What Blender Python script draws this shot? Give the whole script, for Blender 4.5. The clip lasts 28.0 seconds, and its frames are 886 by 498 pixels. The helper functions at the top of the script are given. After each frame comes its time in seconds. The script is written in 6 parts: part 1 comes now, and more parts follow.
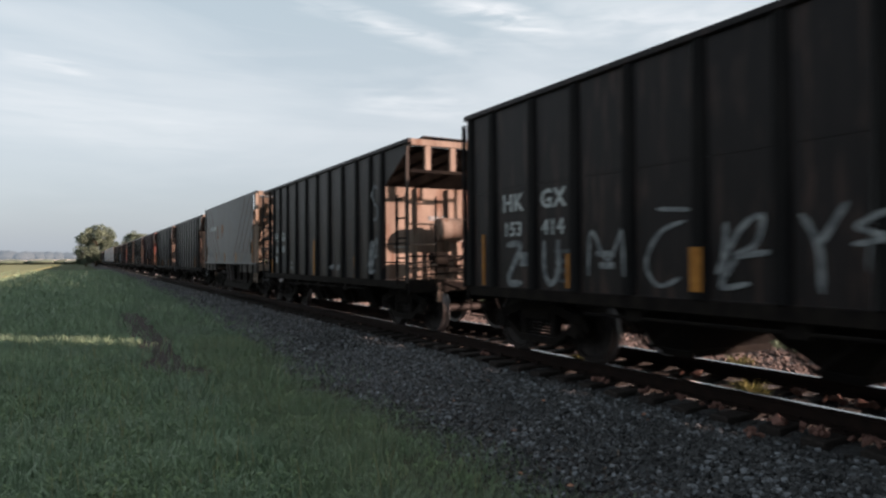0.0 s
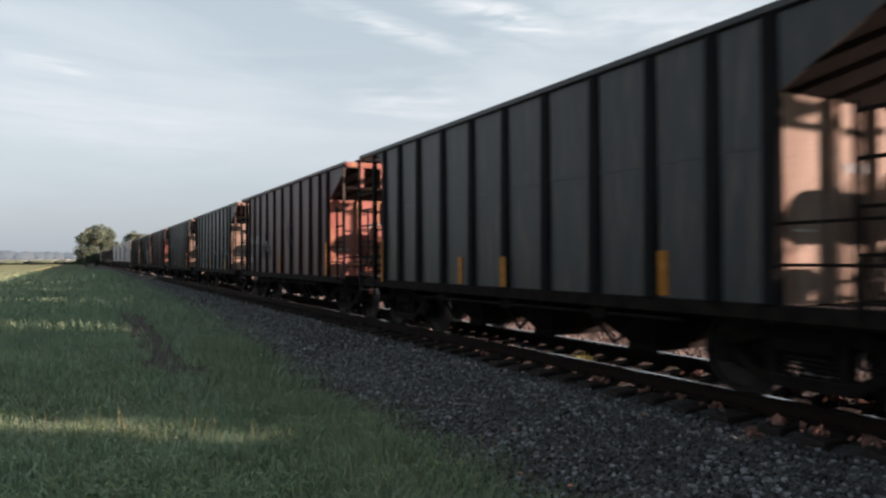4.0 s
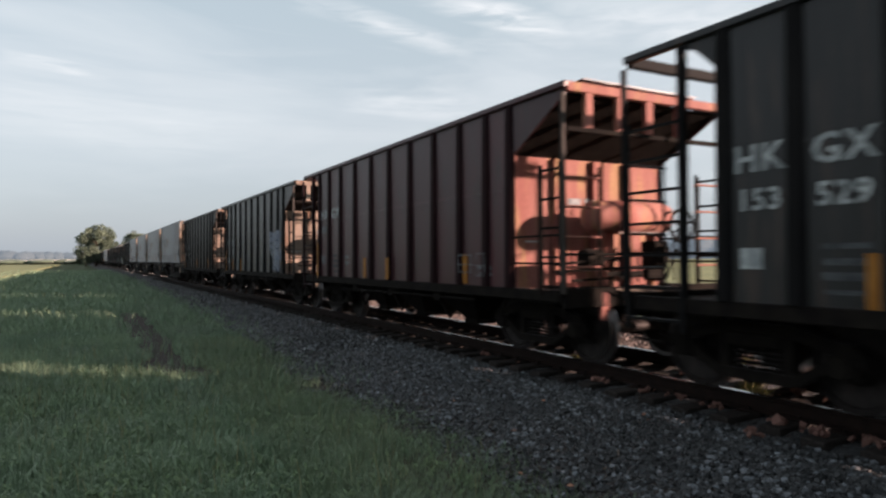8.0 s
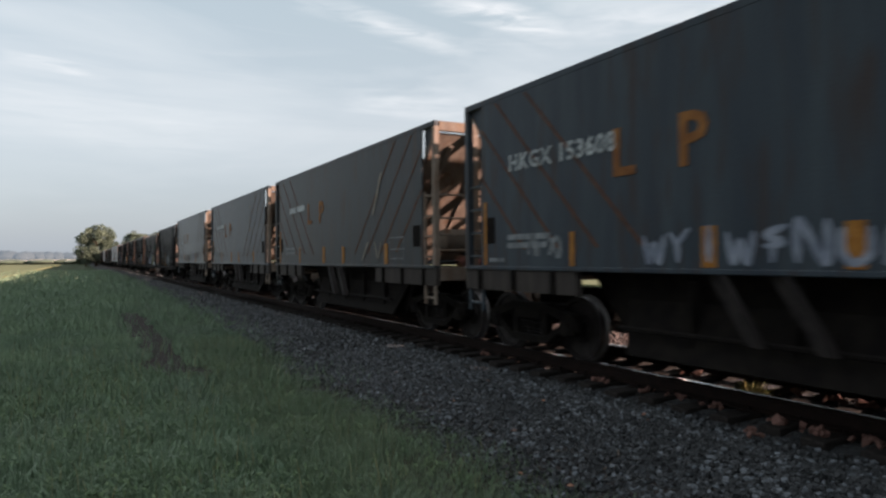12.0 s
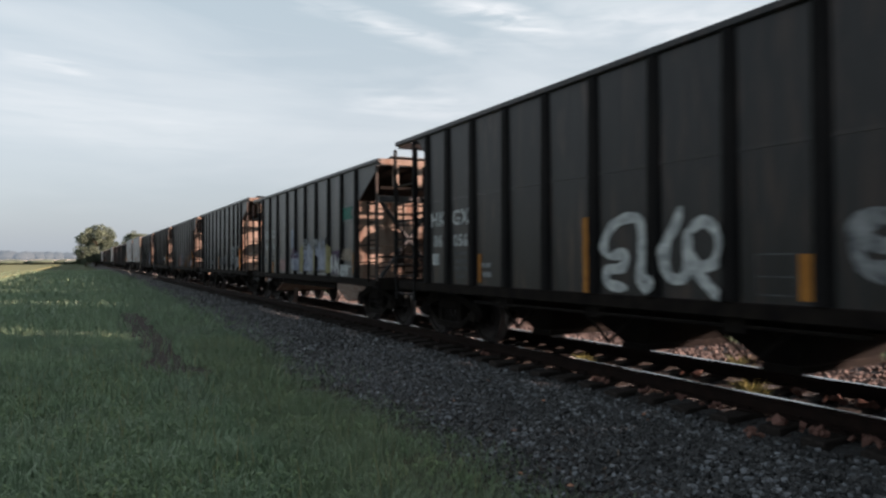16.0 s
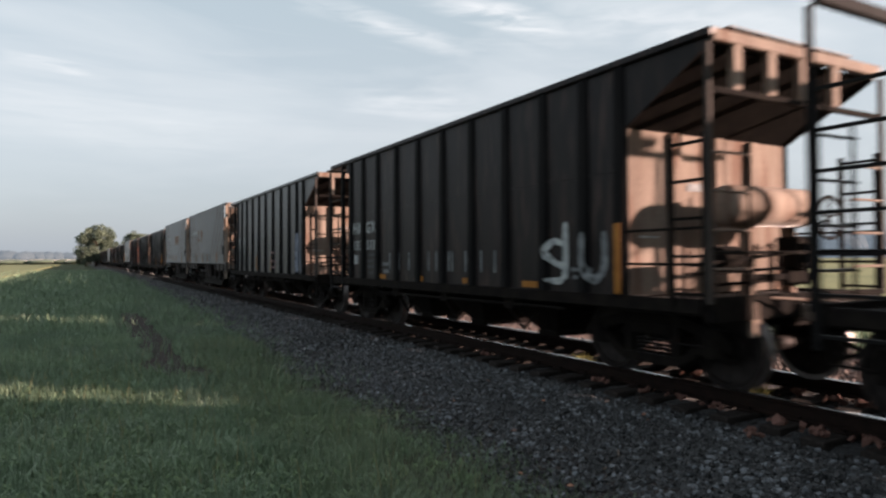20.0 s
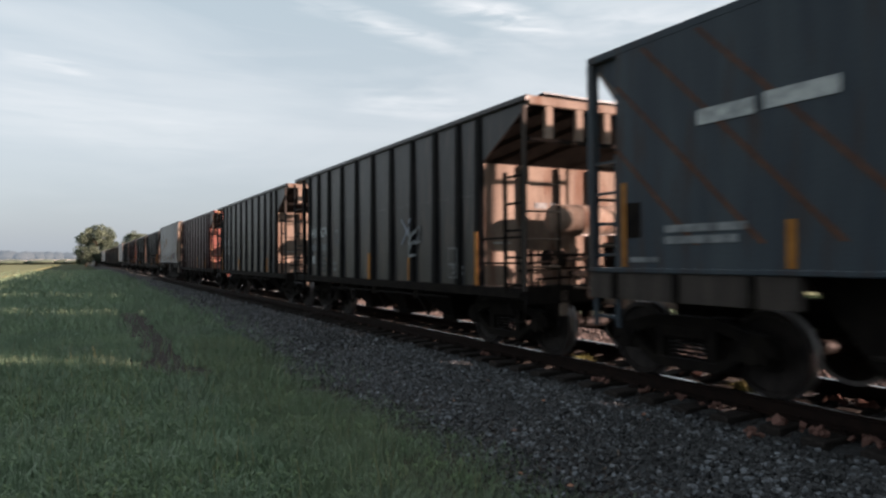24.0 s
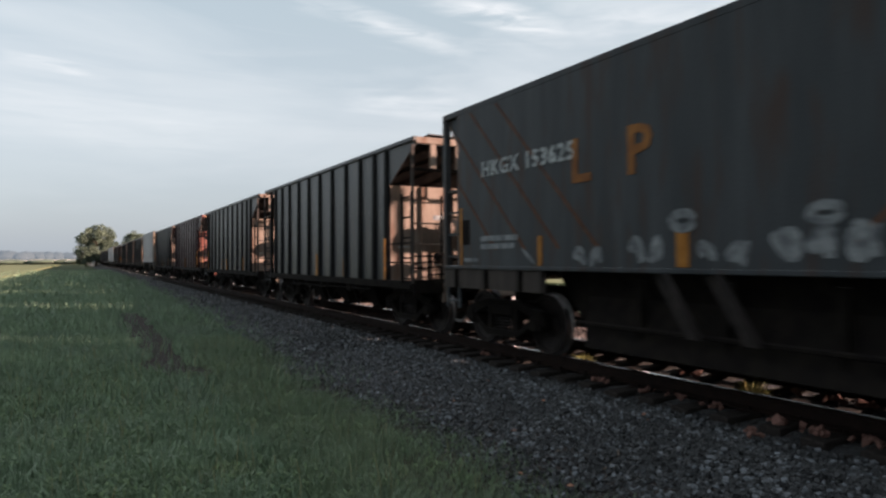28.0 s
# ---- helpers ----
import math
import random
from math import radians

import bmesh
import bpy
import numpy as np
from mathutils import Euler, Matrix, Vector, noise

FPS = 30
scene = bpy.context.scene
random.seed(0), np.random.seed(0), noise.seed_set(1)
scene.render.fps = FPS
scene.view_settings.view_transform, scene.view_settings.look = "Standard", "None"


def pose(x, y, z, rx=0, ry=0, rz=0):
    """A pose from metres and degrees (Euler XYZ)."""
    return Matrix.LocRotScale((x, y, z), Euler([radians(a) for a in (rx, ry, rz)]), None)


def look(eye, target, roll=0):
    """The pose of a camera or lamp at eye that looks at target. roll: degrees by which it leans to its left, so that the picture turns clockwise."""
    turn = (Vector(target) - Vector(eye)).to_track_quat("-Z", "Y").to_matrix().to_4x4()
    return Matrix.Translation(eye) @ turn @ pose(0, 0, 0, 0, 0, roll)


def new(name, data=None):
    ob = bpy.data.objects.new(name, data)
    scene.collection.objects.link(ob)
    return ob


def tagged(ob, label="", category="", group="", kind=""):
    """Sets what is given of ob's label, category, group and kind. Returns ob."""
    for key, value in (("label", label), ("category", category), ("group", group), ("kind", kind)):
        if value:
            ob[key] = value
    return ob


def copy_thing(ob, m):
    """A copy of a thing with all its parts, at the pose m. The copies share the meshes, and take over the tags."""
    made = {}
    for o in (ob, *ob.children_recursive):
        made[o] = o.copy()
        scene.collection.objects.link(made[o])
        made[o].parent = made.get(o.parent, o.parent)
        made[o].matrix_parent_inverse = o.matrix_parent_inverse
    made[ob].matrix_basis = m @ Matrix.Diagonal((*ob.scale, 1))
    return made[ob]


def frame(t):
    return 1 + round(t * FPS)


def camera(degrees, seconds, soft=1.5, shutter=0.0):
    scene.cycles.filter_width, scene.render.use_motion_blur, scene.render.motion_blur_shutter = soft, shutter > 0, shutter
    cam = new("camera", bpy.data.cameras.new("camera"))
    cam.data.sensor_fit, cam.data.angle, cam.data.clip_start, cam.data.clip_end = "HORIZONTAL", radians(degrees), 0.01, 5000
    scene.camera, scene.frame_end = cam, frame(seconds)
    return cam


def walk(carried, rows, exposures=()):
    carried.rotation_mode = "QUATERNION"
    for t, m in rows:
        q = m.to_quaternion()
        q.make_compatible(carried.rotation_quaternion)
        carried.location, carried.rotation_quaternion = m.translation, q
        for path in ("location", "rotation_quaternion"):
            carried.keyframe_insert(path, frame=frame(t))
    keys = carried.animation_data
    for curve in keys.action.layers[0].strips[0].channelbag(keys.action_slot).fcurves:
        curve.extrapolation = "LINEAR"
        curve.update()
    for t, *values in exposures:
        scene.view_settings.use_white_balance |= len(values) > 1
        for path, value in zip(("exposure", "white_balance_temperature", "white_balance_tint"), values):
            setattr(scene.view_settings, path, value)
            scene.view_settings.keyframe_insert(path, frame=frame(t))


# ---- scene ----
cam = camera(67.8, 28.0, soft=2.4, shutter=0.25)

# The track runs along +Y beside a tripod camera; rail tops lie RAIL above the field.
RAIL = 0.45
EYE = pose(0, 0, RAIL + 1.493, 90.74, 0.45, -28.9)
walk(cam, [(0, EYE), (28, EYE)], exposures=[(0, 1.6, 6420, 12.5), (28, 1.6, 6420, 12.5)])

TRACK_X = 7.14          # centre line of the track
SPEED = 11.44           # m/s, towards -Y
SIDE_OFF = 3.06
AXIS = Matrix(((0, 0, -1), (-1, 0, 0), (0, 1, 0))).to_4x4()   # lettering on a side that faces -X

# ---- light ----
SUN_DIR = Vector((1.0, -0.90, 0.352)).normalized()
sun_data = bpy.data.lights.new("sun", "SUN")
sun_data.energy, sun_data.angle, sun_data.color = 5.0, radians(1.6), (1.0, 0.70, 0.57)
sun = new("sun", sun_data)
sun.matrix_world = look(SUN_DIR * 100, (0, 0, 0))

world = bpy.data.worlds.new("sky")
scene.world = world
world.use_nodes = True
wn, wl = world.node_tree.nodes, world.node_tree.links
wn.clear()
w_out, w_bg = wn.new("ShaderNodeOutputWorld"), wn.new("ShaderNodeBackground")
w_sky = wn.new("ShaderNodeTexSky")
w_sky.sky_type, w_sky.sun_disc = "NISHITA", False
w_sky.sun_elevation = math.asin(SUN_DIR.z)
w_sky.sun_rotation = math.atan2(SUN_DIR.x, SUN_DIR.y)
w_sky.dust_density, w_sky.air_density, w_sky.ozone_density = 3.0, 1.0, 1.5
w_co, w_map = wn.new("ShaderNodeTexCoord"), wn.new("ShaderNodeMapping")
w_map.inputs["Scale"].default_value = (1.1, 3.0, 6.5)
w_map.inputs["Rotation"].default_value = (radians(14), radians(-9), radians(30))
w_noise, w_ramp = wn.new("ShaderNodeTexNoise"), wn.new("ShaderNodeValToRGB")
w_noise.inputs["Scale"].default_value, w_noise.inputs["Detail"].default_value = 1.3, 6
w_noise.inputs["Roughness"].default_value, w_noise.inputs["Distortion"].default_value = 0.5, 0.4
w_ramp.color_ramp.elements[0].position, w_ramp.color_ramp.elements[1].position = 0.38, 0.66
w_dim = wn.new("ShaderNodeVectorMath")
w_dim.operation = "SCALE"
w_dim.inputs["Scale"].default_value = 0.07
# mist thickens towards the horizon
w_sep, w_up, w_mist = wn.new("ShaderNodeSeparateXYZ"), wn.new("ShaderNodeMapRange"), wn.new("ShaderNodeValToRGB")
w_up.inputs["From Min"].default_value, w_up.inputs["From Max"].default_value = 0.0, 0.42
w_mist.color_ramp.elements[0].color, w_mist.color_ramp.elements[1].color = (0.168, 0.187, 0.207, 1), (0.186, 0.221, 0.231, 1)
w_mist.color_ramp.elements.new(0.42).color = (0.212, 0.231, 0.239, 1)
w_haze, w_cloud = wn.new("ShaderNodeMixRGB"), wn.new("ShaderNodeMixRGB")
w_haze.inputs[0].default_value = 0.80
w_cloud.inputs[2].default_value = (0.285, 0.300, 0.306, 1)
wl.new(w_co.outputs["Generated"], w_sep.inputs[0])
wl.new(w_sep.outputs["Z"], w_up.inputs["Value"])
wl.new(w_up.outputs["Result"], w_mist.inputs["Fac"])
wl.new(w_mist.outputs["Color"], w_haze.inputs[2])
wl.new(w_co.outputs["Generated"], w_map.inputs["Vector"])
wl.new(w_map.outputs["Vector"], w_noise.inputs["Vector"])
wl.new(w_noise.outputs["Fac"], w_ramp.inputs["Fac"])
w_less = wn.new("ShaderNodeMath")
w_less.operation = "MULTIPLY"
wl.new(w_ramp.outputs["Color"], w_less.inputs[0])
wl.new(w_up.outputs["Result"], w_less.inputs[1])
wl.new(w_sky.outputs["Color"], w_dim.inputs[0])
wl.new(w_dim.outputs["Vector"], w_haze.inputs[1])
wl.new(w_less.outputs[0], w_cloud.inputs[0])
wl.new(w_haze.outputs["Color"], w_cloud.inputs[1])
w_map2, w_noise2, w_ramp2, w_wisp = wn.new("ShaderNodeMapping"), wn.new("ShaderNodeTexNoise"), wn.new("ShaderNodeValToRGB"), wn.new("ShaderNodeMixRGB")
w_map2.inputs["Scale"].default_value = (1.0, 2.2, 9.0)
w_map2.inputs["Rotation"].default_value = (radians(20), radians(-16), radians(-8))
w_noise2.inputs["Scale"].default_value, w_noise2.inputs["Detail"].default_value = 2.6, 8
w_noise2.inputs["Roughness"].default_value, w_noise2.inputs["Distortion"].default_value = 0.58, 0.8
w_ramp2.color_ramp.elements[0].position, w_ramp2.color_ramp.elements[1].position = 0.54, 0.74
w_ramp2.color_ramp.elements[1].color = (0.28, 0.28, 0.28, 1)
w_wisp.inputs[2].default_value = (0.300, 0.308, 0.310, 1)
w_less2 = wn.new("ShaderNodeMath")
w_less2.operation = "MULTIPLY"
wl.new(w_co.outputs["Generated"], w_map2.inputs["Vector"])
wl.new(w_map2.outputs["Vector"], w_noise2.inputs["Vector"])
wl.new(w_noise2.outputs["Fac"], w_ramp2.inputs["Fac"])
wl.new(w_ramp2.outputs["Color"], w_less2.inputs[0])
wl.new(w_up.outputs["Result"], w_less2.inputs[1])
wl.new(w_less2.outputs[0], w_wisp.inputs[0])
wl.new(w_cloud.outputs["Color"], w_wisp.inputs[1])


def world_math(op, a, b):
    node = wn.new("ShaderNodeMath")
    node.operation, node.use_clamp = op, op == "SUBTRACT"
    for slot, value in zip(node.inputs, (a, b)):
        if isinstance(value, (int, float)):
            slot.default_value = value
        else:
            wl.new(value, slot)
    return node.outputs[0]


def world_along(axis, origin):
    """How far the direction lies from the origin along the axis."""
    less, dot = wn.new("ShaderNodeVectorMath"), wn.new("ShaderNodeVectorMath")
    less.operation, dot.operation = "SUBTRACT", "DOT_PRODUCT"
    wl.new(w_co.outputs["Generated"], less.inputs[0])
    less.inputs[1].default_value, dot.inputs[1].default_value = origin, axis
    wl.new(less.outputs["Vector"], dot.inputs[0])
    return dot.outputs["Value"]


# thin cirrus streaks: ends, half width, strength
w_fine, w_fine_cut = wn.new("ShaderNodeTexNoise"), wn.new("ShaderNodeMapRange")
w_fine.inputs["Scale"].default_value, w_fine.inputs["Detail"].default_value, w_fine.inputs["Distortion"].default_value = 9.0, 8, 0.6
w_fine_cut.inputs["From Min"].default_value, w_fine_cut.inputs["From Max"].default_value = 0.36, 0.66
wl.new(w_map2.outputs["Vector"], w_fine.inputs["Vector"])
wl.new(w_fine.outputs["Fac"], w_fine_cut.inputs["Value"])
w_streaks = None
for end_a, end_b, wide, strength in (((0.25, 0.895, 0.368), (0.505, 0.81, 0.292), 0.020, 0.55), ((0.42, 0.826, 0.375), (0.62, 0.722, 0.31), 0.024, 0.9), ((0.58, 0.74, 0.335), (0.80, 0.53, 0.29), 0.03, 0.5),
                                     ((-0.085, 0.966, 0.252), (0.04, 0.969, 0.243), 0.010, 0.85), ((0.33, 0.915, 0.232), (0.53, 0.82, 0.222), 0.028, 0.45), ((-0.2, 0.96, 0.20), (0.25, 0.95, 0.17), 0.05, 0.25)):
    p_a, p_b = Vector(end_a), Vector(end_b)
    mid, half_run = (p_a + p_b) / 2, (p_b - p_a) / 2
    across = mid.cross(half_run).normalized()
    u = world_along(half_run / half_run.length_squared, mid)
    v = world_along(across / wide, mid)
    lump = world_math("MULTIPLY", world_math("SUBTRACT", 1.0, world_math("MULTIPLY", u, u)), world_math("SUBTRACT", 1.0, world_math("MULTIPLY", v, v)))
    lump = world_math("MULTIPLY", lump, strength)
    w_streaks = lump if w_streaks is None else world_math("MAXIMUM", w_streaks, lump)
w_cirrus = wn.new("ShaderNodeMixRGB")
w_cirrus.inputs[2].default_value = (0.320, 0.328, 0.330, 1)
wl.new(world_math("MULTIPLY", w_streaks, w_fine_cut.outputs["Result"]), w_cirrus.inputs[0])
wl.new(w_wisp.outputs["Color"], w_cirrus.inputs[1])
wl.new(w_cirrus.outputs["Color"], w_bg.inputs["Color"])
w_bg.inputs["Strength"].default_value = 1.0
wl.new(w_bg.outputs["Background"], w_out.inputs["Surface"])


# ---- materials ----
def material(name, a, b, rough=0.7, metal=0.0, scale=6.0, fine=60.0, bump=0.15, stretch=(1, 1, 1), spread=(0.35, 0.7), vary=0.0, third=None, emit=None, spec=0.12, haze_sheen=0.0):
    """Two colours mixed by coarse noise and broken up by fine noise; third: streaks of another colour; vary: brightness
    per piece; the last argument: a sheen at grazing angles that stands in for haze.
    """
    m = bpy.data.materials.new(name)
    m.use_nodes = True
    n, k = m.node_tree.nodes, m.node_tree.links
    bsdf = n["Principled BSDF"]
    co, mp = n.new("ShaderNodeTexCoord"), n.new("ShaderNodeMapping")
    mp.inputs["Scale"].default_value = stretch
    k.new(co.outputs["Object"], mp.inputs["Vector"])
    big, small = n.new("ShaderNodeTexNoise"), n.new("ShaderNodeTexNoise")
    big.inputs["Scale"].default_value, big.inputs["Detail"].default_value = scale, 5
    small.inputs["Scale"].default_value, small.inputs["Detail"].default_value = fine, 4
    k.new(mp.outputs["Vector"], big.inputs["Vector"])
    k.new(co.outputs["Object"], small.inputs["Vector"])
    ramp = n.new("ShaderNodeValToRGB")
    ramp.color_ramp.elements[0].position, ramp.color_ramp.elements[1].position = spread
    ramp.color_ramp.elements[0].color, ramp.color_ramp.elements[1].color = (*a, 1), (*b, 1)
    k.new(big.outputs["Fac"], ramp.inputs["Fac"])
    colour = ramp.outputs["Color"]
    if third:
        streak, cut, mix3 = n.new("ShaderNodeTexNoise"), n.new("ShaderNodeValToRGB"), n.new("ShaderNodeMixRGB")
        streak.inputs["Scale"].default_value, streak.inputs["Detail"].default_value = scale * 1.7, 6
        mp2 = n.new("ShaderNodeMapping")
        mp2.inputs["Scale"].default_value, mp2.inputs["Location"].default_value = stretch, (3.1, 7.7, 1.3)
        k.new(co.outputs["Object"], mp2.inputs["Vector"])
        k.new(mp2.outputs["Vector"], streak.inputs["Vector"])
        cut.color_ramp.elements[0].position, cut.color_ramp.elements[1].position = 0.52, 0.68
        k.new(streak.outputs["Fac"], cut.inputs["Fac"])
        k.new(cut.outputs["Color"], mix3.inputs[0])
        k.new(colour, mix3.inputs[1])
        mix3.inputs[2].default_value = (*third, 1)
        colour = mix3.outputs["Color"]
    hsv, rng = n.new("ShaderNodeHueSaturation"), n.new("ShaderNodeMapRange")
    k.new(small.outputs["Fac"], rng.inputs["Value"])
    rng.inputs["To Min"].default_value, rng.inputs["To Max"].default_value = 0.7, 1.3
    value = rng.outputs["Result"]
    if vary:
        info, geo, add, spread2, mul = n.new("ShaderNodeObjectInfo"), n.new("ShaderNodeNewGeometry"), n.new("ShaderNodeMath"), n.new("ShaderNodeMapRange"), n.new("ShaderNodeMath")
        add.operation, mul.operation = "ADD", "MULTIPLY"
        k.new(info.outputs["Random"], add.inputs[0])
        k.new(geo.outputs["Random Per Island"], add.inputs[1])
        k.new(add.outputs[0], spread2.inputs["Value"])
        spread2.inputs["From Max"].default_value = 2.0
        spread2.inputs["To Min"].default_value, spread2.inputs["To Max"].default_value = 1 - vary, 1 + vary
        k.new(spread2.outputs["Result"], mul.inputs[0])
        k.new(value, mul.inputs[1])
        value = mul.outputs[0]
    k.new(value, hsv.inputs["Value"])
    k.new(colour, hsv.inputs["Color"])
    k.new(hsv.outputs["Color"], bsdf.inputs["Base Color"])
    bsdf.inputs["Metallic"].default_value = metal
    bsdf.inputs["Specular IOR Level"].default_value = spec
    # sheen lightens far, grazing surfaces in place of haze
    bsdf.inputs["Sheen Weight"].default_value, bsdf.inputs["Sheen Roughness"].default_value = haze_sheen, 0.22
    rr = n.new("ShaderNodeMapRange")
    k.new(big.outputs["Fac"], rr.inputs["Value"])
    rr.inputs["To Min"].default_value, rr.inputs["To Max"].default_value = max(0.05, rough - 0.12), min(1.0, rough + 0.12)
    k.new(rr.outputs["Result"], bsdf.inputs["Roughness"])
    if bump:
        bp = n.new("ShaderNodeBump")
        bp.inputs["Strength"].default_value, bp.inputs["Distance"].default_value = bump, 0.02
        k.new(small.outputs["Fac"], bp.inputs["Height"])
        k.new(bp.outputs["Normal"], bsdf.inputs["Normal"])
    if emit:
        bsdf.inputs["Emission Color"].default_value, bsdf.inputs["Emission Strength"].default_value = (*emit, 1), 1.0
    return m


